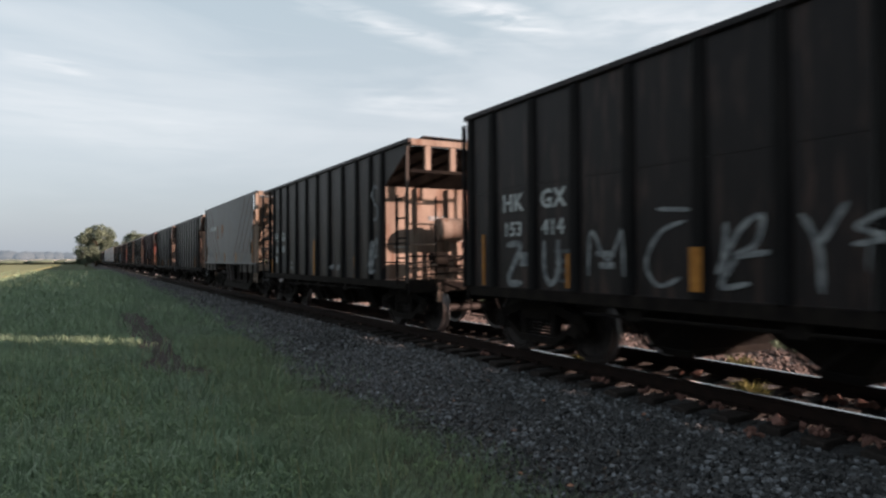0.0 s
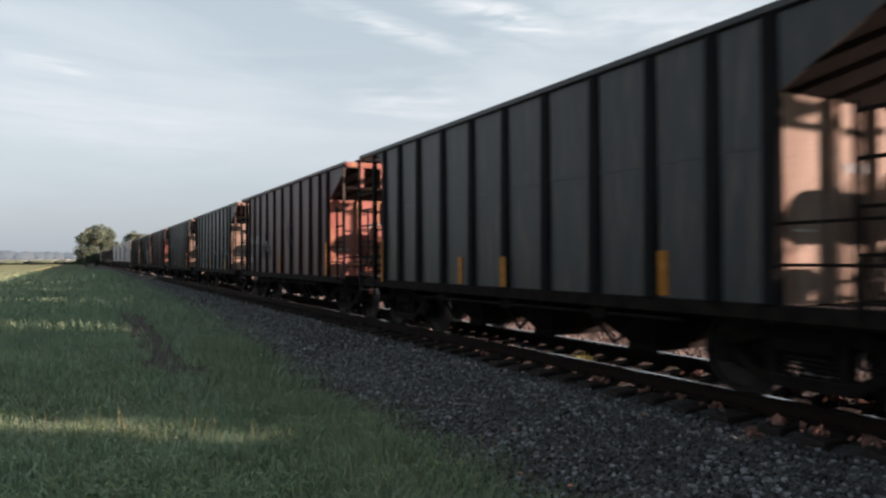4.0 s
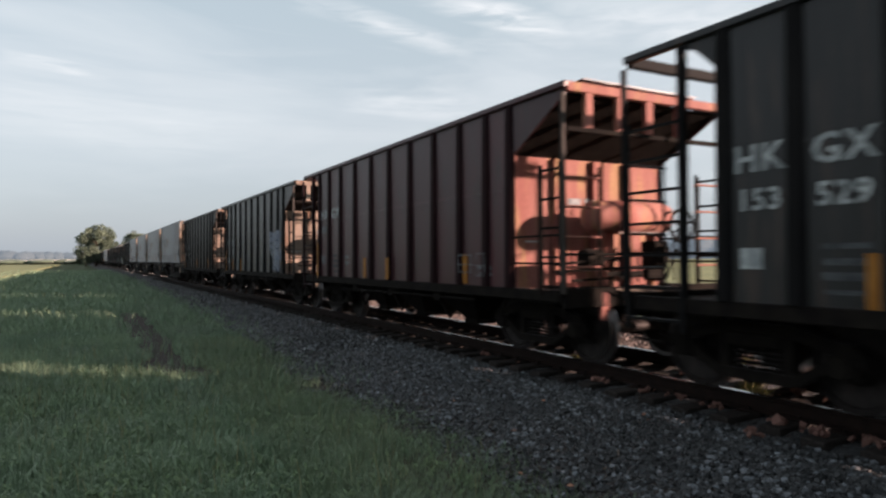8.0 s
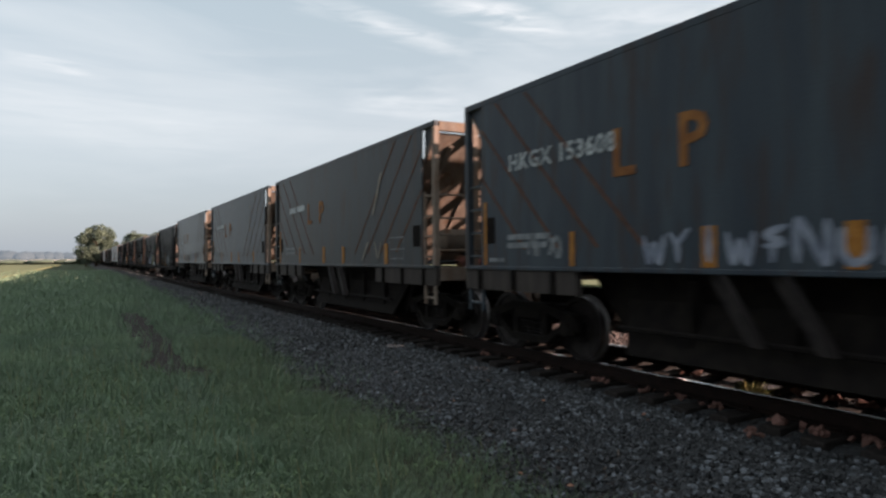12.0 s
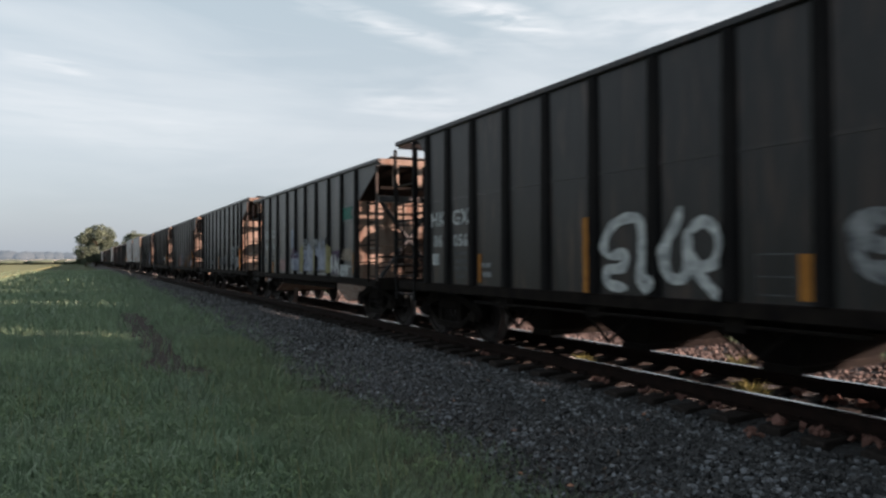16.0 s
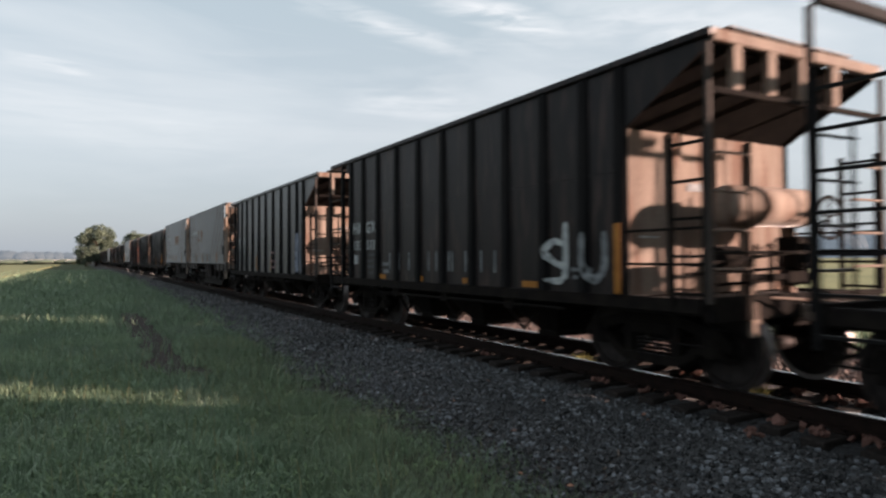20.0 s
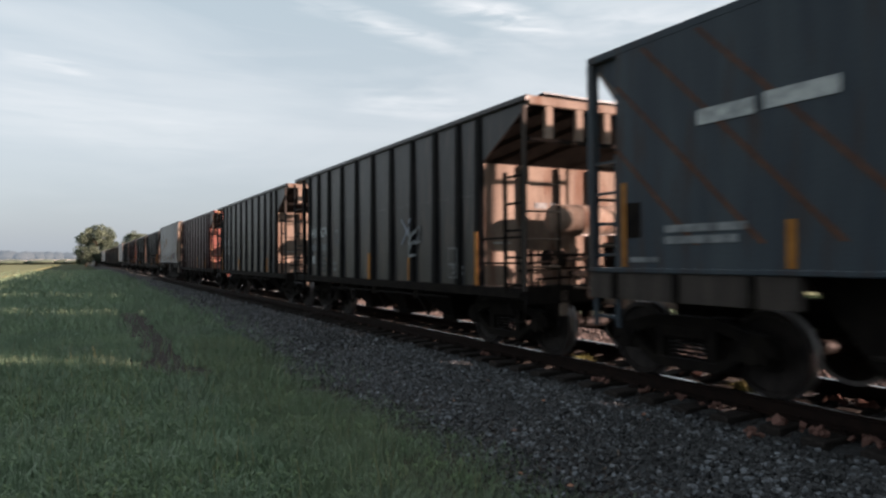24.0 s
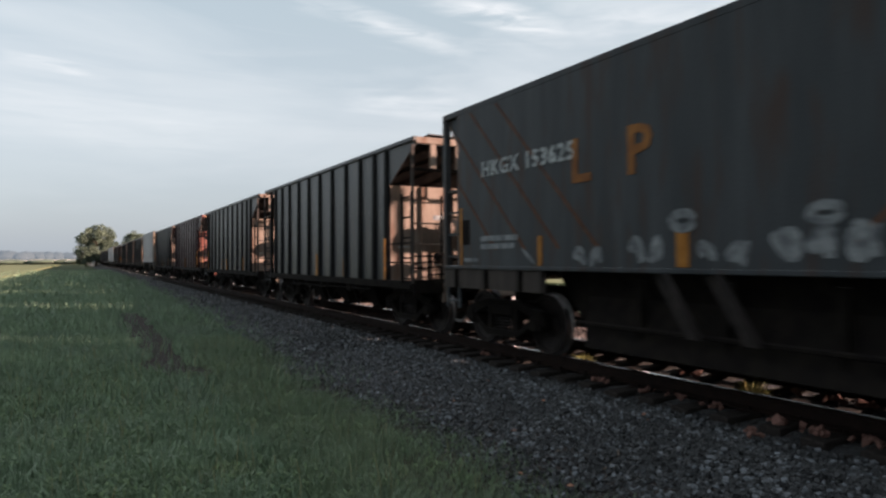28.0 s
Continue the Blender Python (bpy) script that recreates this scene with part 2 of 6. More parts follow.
RAIN = (2.5, 2.5, 0.35)
M = dict(
    black=material("black_car_paint", (0.007, 0.0075, 0.0085), (0.014, 0.0145, 0.0155), 0.36, 0, 2.2, 40, 0.12, RAIN, third=(0.032, 0.023, 0.020), vary=0.5, spec=0.3, haze_sheen=0.42),
    brown=material("brown_black_car_paint", (0.005, 0.0042, 0.0048), (0.010, 0.008, 0.0085), 0.42, 0, 2.2, 40, 0.12, RAIN, third=(0.026, 0.017, 0.015), vary=0.5, spec=0.14, haze_sheen=0.1),
    slate=material("slate_car_paint", (0.012, 0.0145, 0.017), (0.022, 0.025, 0.028), 0.36, 0, 2.2, 40, 0.12, RAIN, third=(0.038, 0.031, 0.028), vary=0.45, spec=0.36, haze_sheen=0.48),
    red=material("oxide_red_car_paint", (0.031, 0.0085, 0.012), (0.050, 0.016, 0.0195), 0.38, 0, 2.0, 40, 0.12, RAIN, third=(0.028, 0.015, 0.016), vary=0.45, spec=0.28, haze_sheen=0.34),
    grey=material("grey_car_paint", (0.028, 0.033, 0.037), (0.048, 0.053, 0.058), 0.45, 0, 1.6, 40, 0.10, RAIN, third=(0.042, 0.03, 0.026), haze_sheen=0.65),
    blue=material("blue_grey_car_paint", (0.027, 0.036, 0.047), (0.044, 0.056, 0.066), 0.45, 0, 1.6, 40, 0.10, RAIN, third=(0.038, 0.032, 0.032), haze_sheen=0.65),
    dusty=material("dusty_brown_end_steel", (0.140, 0.105, 0.085), (0.235, 0.188, 0.156), 0.75, 0, 1.4, 30, 0.15, RAIN, third=(0.12, 0.07, 0.05), haze_sheen=0.25),
    dusty_red=material("dusty_red_end_steel", (0.180, 0.064, 0.054), (0.250, 0.115, 0.098), 0.7, 0, 1.4, 30, 0.15, RAIN, third=(0.25, 0.15, 0.08), haze_sheen=0.2),
    dusty_grey=material("dusty_tan_end_steel", (0.128, 0.100, 0.081), (0.200, 0.162, 0.132), 0.75, 0, 1.4, 30, 0.15, RAIN, third=(0.14, 0.09, 0.06), haze_sheen=0.25),
    under=material("grimy_underframe_steel", (0.006, 0.005, 0.005), (0.014, 0.012, 0.010), 0.85, 0.0, 5, 60, 0.3, spec=0.05, haze_sheen=0.05),
    wheel=material("worn_wheel_steel", (0.015, 0.013, 0.013), (0.035, 0.030, 0.028), 0.6, 0.5, 6, 50, 0.2),
    tread=material("polished_wheel_tread", (0.16, 0.15, 0.15), (0.26, 0.25, 0.25), 0.45, 1.0, 6, 50, 0.05),
    stripe=material("faded_orange_reflective_strip", (0.214, 0.087, 0.015), (0.316, 0.143, 0.031), 0.5, 0, 8, 60, 0.05),
    white=material("weathered_white_lettering", (0.210, 0.231, 0.238), (0.434, 0.462, 0.462), 0.6, 0, 9, 70, 0.05),
    dim=material("faded_grey_lettering", (0.080, 0.088, 0.096), (0.224, 0.240, 0.248), 0.6, 0, 9, 70, 0.05),
    faint=material("nearly_worn_off_lettering", (0.035, 0.038, 0.042), (0.085, 0.092, 0.096), 0.6, 0, 9, 70, 0.05),
    orange=material("faded_orange_lettering", (0.140, 0.054, 0.018), (0.250, 0.112, 0.034), 0.6, 0, 5, 60, 0.05),
    green=material("green_emblem_paint", (0.012, 0.085, 0.066), (0.022, 0.130, 0.105), 0.5, 0, 9, 70, 0.05),
    lilac=material("lilac_spray_paint", (0.130, 0.150, 0.195), (0.245, 0.270, 0.320), 0.6, 0, 5, 60, 0.05),
    yellow=material("yellow_spray_paint", (0.135, 0.128, 0.062), (0.215, 0.205, 0.115), 0.6, 0, 5, 60, 0.05),
    pink=material("pink_spray_paint", (0.17, 0.115, 0.115), (0.28, 0.20, 0.20), 0.6, 0, 5, 60, 0.05),
    violet=material("violet_spray_paint", (0.036, 0.024, 0.050), (0.070, 0.040, 0.080), 0.6, 0, 5, 60, 0.05),
    # ribs: darkened copies of the side paint, their shade put into the colour
    rib=material("shade_dark_rib_paint", (0.0055, 0.0055, 0.006), (0.013, 0.0125, 0.0125), 0.7, 0, 2.2, 40, 0.15, RAIN, spec=0.05, haze_sheen=0.32),
    rib_red=material("shade_dark_red_rib_paint", (0.010, 0.0045, 0.0055), (0.020, 0.009, 0.010), 0.7, 0, 2.2, 40, 0.15, RAIN, spec=0.05, haze_sheen=0.25),
    web=material("grimy_grey_brown_web", (0.030, 0.026, 0.024), (0.055, 0.047, 0.042), 0.75, 0, 3.0, 40, 0.2, RAIN, haze_sheen=0.2),
    tan=material("faded_tan_paint", (0.15, 0.132, 0.108), (0.235, 0.21, 0.175), 0.65, 0, 5, 60, 0.05),
    rust=material("rust_streak", (0.070, 0.030, 0.015), (0.115, 0.050, 0.026), 0.8, 0, 5, 60, 0.1),
    rail_top=material("polished_rail_head", (0.42, 0.42, 0.43), (0.56, 0.56, 0.57), 0.22, 1.0, 3, 30, 0.02),
    rail=material("rusty_rail_steel", (0.009, 0.006, 0.005), (0.017, 0.010, 0.008), 0.8, 0.3, 8, 60, 0.2),
    tie=material("creosoted_tie_wood", (0.011, 0.0095, 0.0085), (0.028, 0.024, 0.022), 0.9, 0, 4, 50, 0.6, (1, 8, 8), vary=0.3),
    stone=material("crushed_grey_ballast", (0.009, 0.0105, 0.012), (0.032, 0.034, 0.036), 0.5, 0, 9, 70, 0.5, vary=0.95, spec=0.35, haze_sheen=0.14),
    pale_stone=material("pale_blue_grey_ballast", (0.065, 0.074, 0.083), (0.125, 0.133, 0.144), 0.6, 0, 9, 70, 0.5, vary=0.6, spec=0.3),
    # far copy of the ballast stone, warm sunlight put into its colour
    pink_stone=material("sunlit_pink_brown_ballast", (0.10, 0.078, 0.07), (0.19, 0.15, 0.138), 0.85, 0, 7, 70, 0.5, vary=0.35),
    dark_crib=material("dark_crib_ballast", (0.015, 0.014, 0.013), (0.035, 0.032, 0.03), 0.85, 0, 7, 70, 0.5, vary=0.6),
    bed=material("ballast_bed_gravel", (0.010, 0.011, 0.0125), (0.026, 0.028, 0.031), 0.95, 0, 7, 45, 1.0, haze_sheen=0.1),
    soil=material("field_soil_and_turf", (0.03, 0.036, 0.018), (0.055, 0.075, 0.032), 0.95, 0, 0.7, 18, 0.8),
    grass=material("meadow_grass_blades", (0.118, 0.178, 0.114), (0.186, 0.260, 0.158), 0.55, 0, 0.45, 9, 0, vary=0.5, third=(0.14, 0.19, 0.135), spec=0.25, haze_sheen=0.2),
    herb=material("broad_weed_leaves", (0.070, 0.110, 0.052), (0.110, 0.152, 0.072), 0.6, 0, 1.5, 20, 0, vary=0.5, spec=0.2),
    blade=material("broad_glossy_grass_blades", (0.085, 0.135, 0.075), (0.135, 0.195, 0.105), 0.38, 0, 0.8, 12, 0, vary=0.5, spec=0.5, haze_sheen=0.15),
    wispy=material("fine_wispy_grass", (0.112, 0.150, 0.088), (0.165, 0.200, 0.120), 0.6, 0, 0.6, 9, 0, vary=0.4, spec=0.2, haze_sheen=0.12),
    straw=material("dry_grass_stalks", (0.210, 0.189, 0.091), (0.294, 0.266, 0.140), 0.7, 0, 2, 20, 0, vary=0.3),
    weed=material("yellow_green_weed_leaves", (0.13, 0.135, 0.045), (0.20, 0.19, 0.07), 0.6, 0, 4, 30, 0, vary=0.3),
    crop=material("ripening_crop_field", (0.135, 0.150, 0.078), (0.19, 0.20, 0.105), 0.9, 0, 0.15, 3, 0.5, (1, 0.3, 1)),
    bark=material("grey_brown_bark", (0.06, 0.045, 0.035), (0.12, 0.09, 0.07), 0.9, 0, 4, 30, 0.5),
    leaf=material("tree_foliage", (0.062, 0.084, 0.060), (0.098, 0.122, 0.086), 0.7, 0, 0.3, 3, 0, vary=0.35, haze_sheen=0.3),
    # a bluish emission stands in for haze over the far woods
    far_wood=material("far_woods_haze_glow", (0.029, 0.035, 0.034), (0.038, 0.044, 0.042), 0.9, 0, 0.05, 0.6, 0, emit=(0.056, 0.067, 0.080)),
    rubble=material("reddish_spilled_stone", (0.085, 0.045, 0.037), (0.150, 0.085, 0.070), 0.85, 0, 9, 60, 0.4, vary=0.4),
    teal=material("teal_spray_paint", (0.030, 0.070, 0.085), (0.055, 0.105, 0.120), 0.6, 0, 5, 60, 0.05),
    dirt=material("dark_trodden_soil", (0.022, 0.018, 0.016), (0.046, 0.038, 0.035), 0.95, 0, 3, 40, 1.0),
    dead_leaf=material("dry_fallen_leaf", (0.20, 0.10, 0.07), (0.32, 0.18, 0.12), 0.8, 0, 9, 60, 0, vary=0.4),
    twig=material("dry_twig", (0.12, 0.09, 0.07), (0.2, 0.16, 0.12), 0.9, 0, 9, 60, 0.3),
)


# ---- mesh helpers ----
def link_mesh(name, mesh, parent=None, label="", m=None):
    ob = new(name, mesh)
    if parent:
        ob.parent = parent
    if m is not None:
        ob.matrix_basis = m
    return tagged(ob, label) if label else ob


def to_mesh(name, bm, mat):
    mesh = bpy.data.meshes.new(name)
    bm.normal_update()
    bm.to_mesh(mesh)
    bm.free()
    for one in (mat if isinstance(mat, (list, tuple)) else [mat]):
        mesh.materials.append(one)
    return mesh


def part(name, bm, mat, parent=None, label="", m=None):
    return link_mesh(name, to_mesh(name, bm, mat), parent, label, m)


def box(bm, x0, x1, y0, y1, z0, z1, bevel=0.0):
    made = bmesh.ops.create_cube(bm, size=1.0, matrix=Matrix.Translation(((x0 + x1) / 2, (y0 + y1) / 2, (z0 + z1) / 2)) @ Matrix.Diagonal((abs(x1 - x0), abs(y1 - y0), abs(z1 - z0), 1)))
    if bevel:
        edges = {e for v in made["verts"] for e in v.link_edges}
        bmesh.ops.bevel(bm, geom=list(edges), offset=bevel, segments=1, affect="EDGES", profile=0.5)
    return bm


def boxes(*rows, bevel=0.0):
    bm = bmesh.new()
    for r in rows:
        box(bm, *r, bevel=bevel)
    return bm


def prism(bm, outline, x0, x1):
    """An outline of (y, z) drawn out from x0 to x1."""
    a = [bm.verts.new((x0, y, z)) for y, z in outline]
    b = [bm.verts.new((x1, y, z)) for y, z in outline]
    bm.faces.new(a)
    bm.faces.new(b[::-1])
    n = len(a)
    for i in range(n):
        bm.faces.new((a[i], b[i], b[(i + 1) % n], a[(i + 1) % n]))
    bmesh.ops.recalc_face_normals(bm, faces=bm.faces[:])
    return bm


def rod(bm, p, q, r, sides=8):
    p, q = Vector(p), Vector(q)
    turn = (q - p).to_track_quat("Z", "Y").to_matrix().to_4x4()
    bmesh.ops.create_cone(bm, cap_ends=True, segments=sides, radius1=r, radius2=r, depth=(q - p).length, matrix=Matrix.Translation((p + q) / 2) @ turn)
    return bm


def rods(rows, r, sides=8):
    bm = bmesh.new()
    for p, q in rows:
        rod(bm, p, q, r, sides)
    return bm


def plate(bm, corners, thick):
    """A flat plate through four corners with some thickness."""
    c = [Vector(p) for p in corners]
    n = (c[1] - c[0]).cross(c[2] - c[0]).normalized() * thick / 2
    a, b = [bm.verts.new(p + n) for p in c], [bm.verts.new(p - n) for p in c]
    bm.faces.new(a)
    bm.faces.new(b[::-1])
    for i in range(len(c)):
        bm.faces.new((a[i], b[i], b[(i + 1) % len(c)], a[(i + 1) % len(c)]))
    bmesh.ops.recalc_face_normals(bm, faces=bm.faces[:])
    return bm


def lathe(bm, profile, sides, axis_m, caps=True):
    """A profile of (radius, along) turned round the local x axis."""
    rings = []
    for r, a in profile:
        rings.append([bm.verts.new(axis_m @ Vector((a, r * math.cos(2 * math.pi * i / sides), r * math.sin(2 * math.pi * i / sides)))) for i in range(sides)])
    for u, v in zip(rings, rings[1:]):
        for i in range(sides):
            bm.faces.new((u[i], u[(i + 1) % sides], v[(i + 1) % sides], v[i]))
    if caps:
        bm.faces.new(rings[0][::-1])
        bm.faces.new(rings[-1])
    bmesh.ops.recalc_face_normals(bm, faces=bm.faces[:])
    return bm


# ---- lettering ----
LETTERS = {}


def letter_meshes(strings):
    made = []
    for s in sorted(set(strings)):
        cu = bpy.data.curves.new("lettering", "FONT")
        cu.body, cu.size, cu.align_x, cu.align_y, cu.extrude, cu.offset = s, 1.0, "CENTER", "CENTER", 0.004, 0.022
        cu.space_character = 1.12
        cu.resolution_u = 2
        made.append((s, new("lettering", cu)))
    deps = bpy.context.evaluated_depsgraph_get()
    for s, ob in made:
        LETTERS[s] = bpy.data.meshes.new_from_object(ob.evaluated_get(deps))
    for s, ob in made:
        cu = ob.data
        bpy.data.objects.remove(ob)
        bpy.data.curves.remove(cu)


def letter(car, s, y, z, size, mat, x, name="lettering", wide=1.0):
    mesh = LETTERS[s].copy()
    mesh.materials.clear()
    mesh.materials.append(mat)
    mesh.name = name
    mesh.transform(Matrix.Translation((x, y, z)) @ AXIS @ Matrix.Diagonal((size * wide, size, 1, 1)))
    return link_mesh(name, mesh, car)


def bars(car, rows, mat, x, name="marking"):
    """Flat painted bars (y0, y1, z0, z1) on a side."""
    for y0, y1, z0, z1 in rows:
        part(name, box(bmesh.new(), x - 0.004, x + 0.004, y0, y1, z0, z1), mat, car)


def scrawl(car, y0, y1, z0, z1, mat, x, seed, count=3, width=0.05):
    """Sprayed looping strokes, each a flat ribbon lying on the side."""
    rnd = random.Random(seed)
    for c in range(count):
        ca, cb = y0 + (y1 - y0) * (c + 0.15) / count, y0 + (y1 - y0) * (c + 0.85) / count
        pts = []
        ph, fr, fz = rnd.uniform(0, 6), rnd.uniform(0.8, 1.6), rnd.uniform(1.2, 2.4)
        for i in range(26):
            u = i / 25 * 2 * math.pi
            py = (ca + cb) / 2 + (cb - ca) / 2 * (0.75 * math.cos(u * fr + ph) + 0.25 * math.cos(2.3 * u + ph * 2))
            pz = (z0 + z1) / 2 + (z1 - z0) / 2 * (0.7 * math.sin(u * fz + ph * 1.7) + 0.3 * math.sin(3.1 * u + ph))
            pts.append(Vector((x - 0.0012 * c, py, pz)))
        ribbon(car, pts, width * rnd.uniform(0.8, 1.3), mat)


def blob_paint(car, y0, y1, z0, z1, mat, x, seed):
    """A filled sprayed letter with a ragged outline."""
    rnd = random.Random(seed)
    bm = bmesh.new()
    n = 32
    vs = []
    for i in range(n):
        a = 2 * math.pi * i / n
        sq = 1 / max(abs(math.cos(a)), abs(math.sin(a)))
        r = (0.8 * sq + 0.2) * rnd.uniform(0.8, 1.0)
        vs.append(((y1 - y0) / 2 * r * math.cos(a), (z1 - z0) / 2 * r * math.sin(a)))
    rings = []
    for j in range(1, 13):
        u = j / 12
        rings.append([bm.verts.new(on_side(x, (y0 + y1) / 2 + p * u, (z0 + z1) / 2 + q * u)) for p, q in vs])
    bm.faces.new(rings[0])
    for lo, hi in zip(rings, rings[1:]):
        for i in range(n):
            bm.faces.new((lo[i], lo[(i + 1) % n], hi[(i + 1) % n], hi[i]))
    return part("graffiti", bm, mat, car)


SIDE_RIBS = []


def on_side(x, y, z):
    """Paint follows the side: it steps out over the ribs."""
    for yr in SIDE_RIBS:
        a = abs(y - yr)
        if a < 0.115:
            deep = 0.095 * (1 - 0.4 * (z - 1.04) / 2.76) - 0.02
            return Vector((x - deep * min(1.0, (0.115 - a) / 0.03), y, z))
    return Vector((x, y, z))


def rounded(pts):
    """A swung line through the points, in short steps."""
    out = []
    n = len(pts)
    for i in range(n - 1):
        p0, p1, p2, p3 = pts[max(i - 1, 0)], pts[i], pts[i + 1], pts[min(i + 2, n - 1)]
        k = max(3, int((p2 - p1).length / 0.035))
        for j in range(k):
            u = j / k
            out.append(0.5 * (2 * p1 + (p2 - p0) * u + (2 * p0 - 5 * p1 + 4 * p2 - p3) * u * u + (3 * p1 - p0 - 3 * p2 + p3) * u ** 3))
    return out + [pts[-1]]


def ribbon(car, pts, width, mat, name="graffiti"):
    """One sprayed line: a mitred flat ribbon with ends that run thin."""
    bm = bmesh.new()
    last = None
    n = len(pts)
    for i in range(n):
        d = pts[min(i + 1, n - 1)] - pts[max(i - 1, 0)]
        d = d.normalized() if d.length > 1e-6 else Vector((0, 1, 0))
        wide = width * min(1.0, 0.4 + 0.2 * i, 0.4 + 0.2 * (n - 1 - i)) * (1.0 + 0.07 * math.sin(i * 0.9 + pts[0].y * 7))
        s = Vector((0, -d.z, d.y)) * wide / 2
        row = [bm.verts.new(on_side(q.x - 0.0001 * i, q.y, q.z)) for q in (pts[i] + s, pts[i] - s)]
        if last:
            bm.faces.new((last[0], last[1], row[1], row[0]))
        last = row
    return part(name, bm, mat, car)


STROKES = dict(
    M=[[(0, 0), (0.1, 1), (0.5, 0.35), (0.9, 1), (1, 0)]], C=[[(0.9, 0.95), (0.4, 0.8), (0.1, 0.35), (0.35, 0.02), (0.8, 0.15)], [(0.35, 1.15), (1.0, 1.1)]],
    R=[[(0.1, 0), (0.2, 0.9)], [(0.0, 0.2), (0.45, 0.8), (0.8, 0.95), (0.7, 0.6), (0.35, 0.45), (0.95, 0.5)], [(0.4, 0.45), (0.1, 0.05), (0.6, 0.1)]],
    Y=[[(0, 0.95), (0.35, 0.55), (0.4, 0.0)], [(0.35, 0.55), (0.9, 1.05)]], E=[[(0.9, 1), (0.2, 0.75), (0.75, 0.55), (0.1, 0.45)], [(0.45, 0.6), (0.4, 0.0)]],
    S=[[(0.85, 0.9), (0.4, 1.0), (0.1, 0.75), (0.4, 0.5), (0.85, 0.35), (0.7, 0.05), (0.15, 0.05)]], N=[[(0, 0), (0.05, 1), (0.85, 0), (0.9, 1)]], O=[[(0.5, 1), (0.1, 0.7), (0.1, 0.3), (0.5, 0), (0.9, 0.3), (0.9, 0.7), (0.5, 1)]],
    W=[[(0, 1), (0.25, 0), (0.5, 0.7), (0.75, 0), (1, 1)]], U=[[(0.1, 1), (0.1, 0.3), (0.45, 0), (0.85, 0.3), (0.85, 1)]], P=[[(0.15, 0), (0.15, 1), (0.8, 0.9), (0.85, 0.6), (0.2, 0.45)]],
    I=[[(0.5, 0), (0.5, 1)]], Z=[[(0, 1), (0.9, 0.95), (0.1, 0.05), (1, 0)]], V=[[(0, 1), (0.45, 0), (0.9, 1)]], X=[[(0, 1), (0.9, 0)], [(0.9, 1), (0, 0)]],
    man=[[(0.35, 0.95), (0.55, 1.0), (0.6, 0.86), (0.4, 0.82), (0.35, 0.95)], [(0.48, 0.82), (0.45, 0.4), (0.15, 0.38), (0.12, 0.0)], [(0.45, 0.4), (0.85, 0.45), (0.9, 0.05)], [(0.47, 0.7), (0.0, 0.5), (0.02, 0.2)], [(0.47, 0.72), (0.95, 0.6)]],
    ring=[[(0.5 + 0.5 * math.cos(a * math.pi / 8), 0.5 + 0.5 * math.sin(a * math.pi / 8)) for a in range(17)]],
    slash=[[(0, 0), (0.5, 0.5), (1, 1)]],
    tag_a=[[(0.12, 0.45), (0.02, 0.65), (0.25, 0.95), (0.7, 1.0), (0.78, 0.6), (0.72, 0.05)], [(0.12, 0.45), (0.45, 0.5), (0.4, 0.3), (0.1, 0.25), (0.12, 0.05), (0.5, 0.0)], [(0.9, 0.2), (1.0, 0.1), (0.9, 0.0), (0.72, 0.05)]],
    tag_p=[[(0.3, 1.0), (0.2, 0.8), (0.02, 0.6), (0.02, 0.3), (0.2, 0.2), (0.4, 0.3), (0.42, 0.75)], [(0.42, 0.7), (0.7, 0.82), (0.98, 0.65), (0.9, 0.4), (0.6, 0.35), (0.5, 0.5)], [(0.45, 0.4), (0.7, 0.2), (1.0, 0.0)]],
    frame=[[(0, 0), (1, 0), (1, 1), (0, 1), (0, 0)], [(0, 0.45), (1, 0.45)]],
)


def stroke(car, key, y, z, w, h, mat, x, width=0.05, name="graffiti"):
    """A sprayed sign drawn with ribbons; y is its left edge as one reads it, z its foot."""
    for k, line in enumerate(STROKES[key]):
        pts = [Vector((x - 0.003 * k, y - u * w, z + v * h)) for u, v in line]
        if key != "frame":
            pts = rounded(pts)
        ribbon(car, pts, width, mat, name)


# ---- ground, field and track ----
def profile_z(x, y):
    """Height of the ground: flat meadow, a shallow ditch strip, and the ballast shoulder."""
    a = abs(x - TRACK_X)
    return float(np.interp(a, (0.0, 1.1, 1.38, 1.62, 1.95, 2.5, 3.1, 3.7), (RAIL - 0.27, RAIL - 0.26, RAIL - 0.31, RAIL - 0.31, RAIL - 0.28, 0.10, 0.035, 0.0)))


def strip_sheet(name, xs, ys, mat, bumps=0.02, lift=0.0):
    verts, faces = [], []
    for y in ys:
        for x in xs:
            verts.append((x, y, (profile_z(x, y) if lift else -0.15 * (abs(x - TRACK_X) < 3.4)) + lift + bumps * noise.noise(Vector((x * 1.7, y * 1.7, 0))) + bumps * 0.6 * noise.noise(Vector((x * 6, y * 6, 3)))))
    w = len(xs)
    for j in range(len(ys) - 1):
        for i in range(w - 1):
            k = j * w + i
            faces.append((k, k + 1, k + w + 1, k + w))
    mesh = bpy.data.meshes.new(name)
    mesh.from_pydata(verts, [], faces)
    mesh.materials.append(mat)
    for p in mesh.polygons:
        p.use_smooth = True
    return link_mesh(name, mesh)


def steps(a, b, first, grow=1.0):
    out, d = [a], first
    while out[-1] < b:
        out.append(min(b, out[-1] + d))
        d *= grow
    return out


ys_far = [-1500, -400, -100, -40] + steps(-20, 40, 0.5) + steps(41, 1600, 1.5, 1.12)
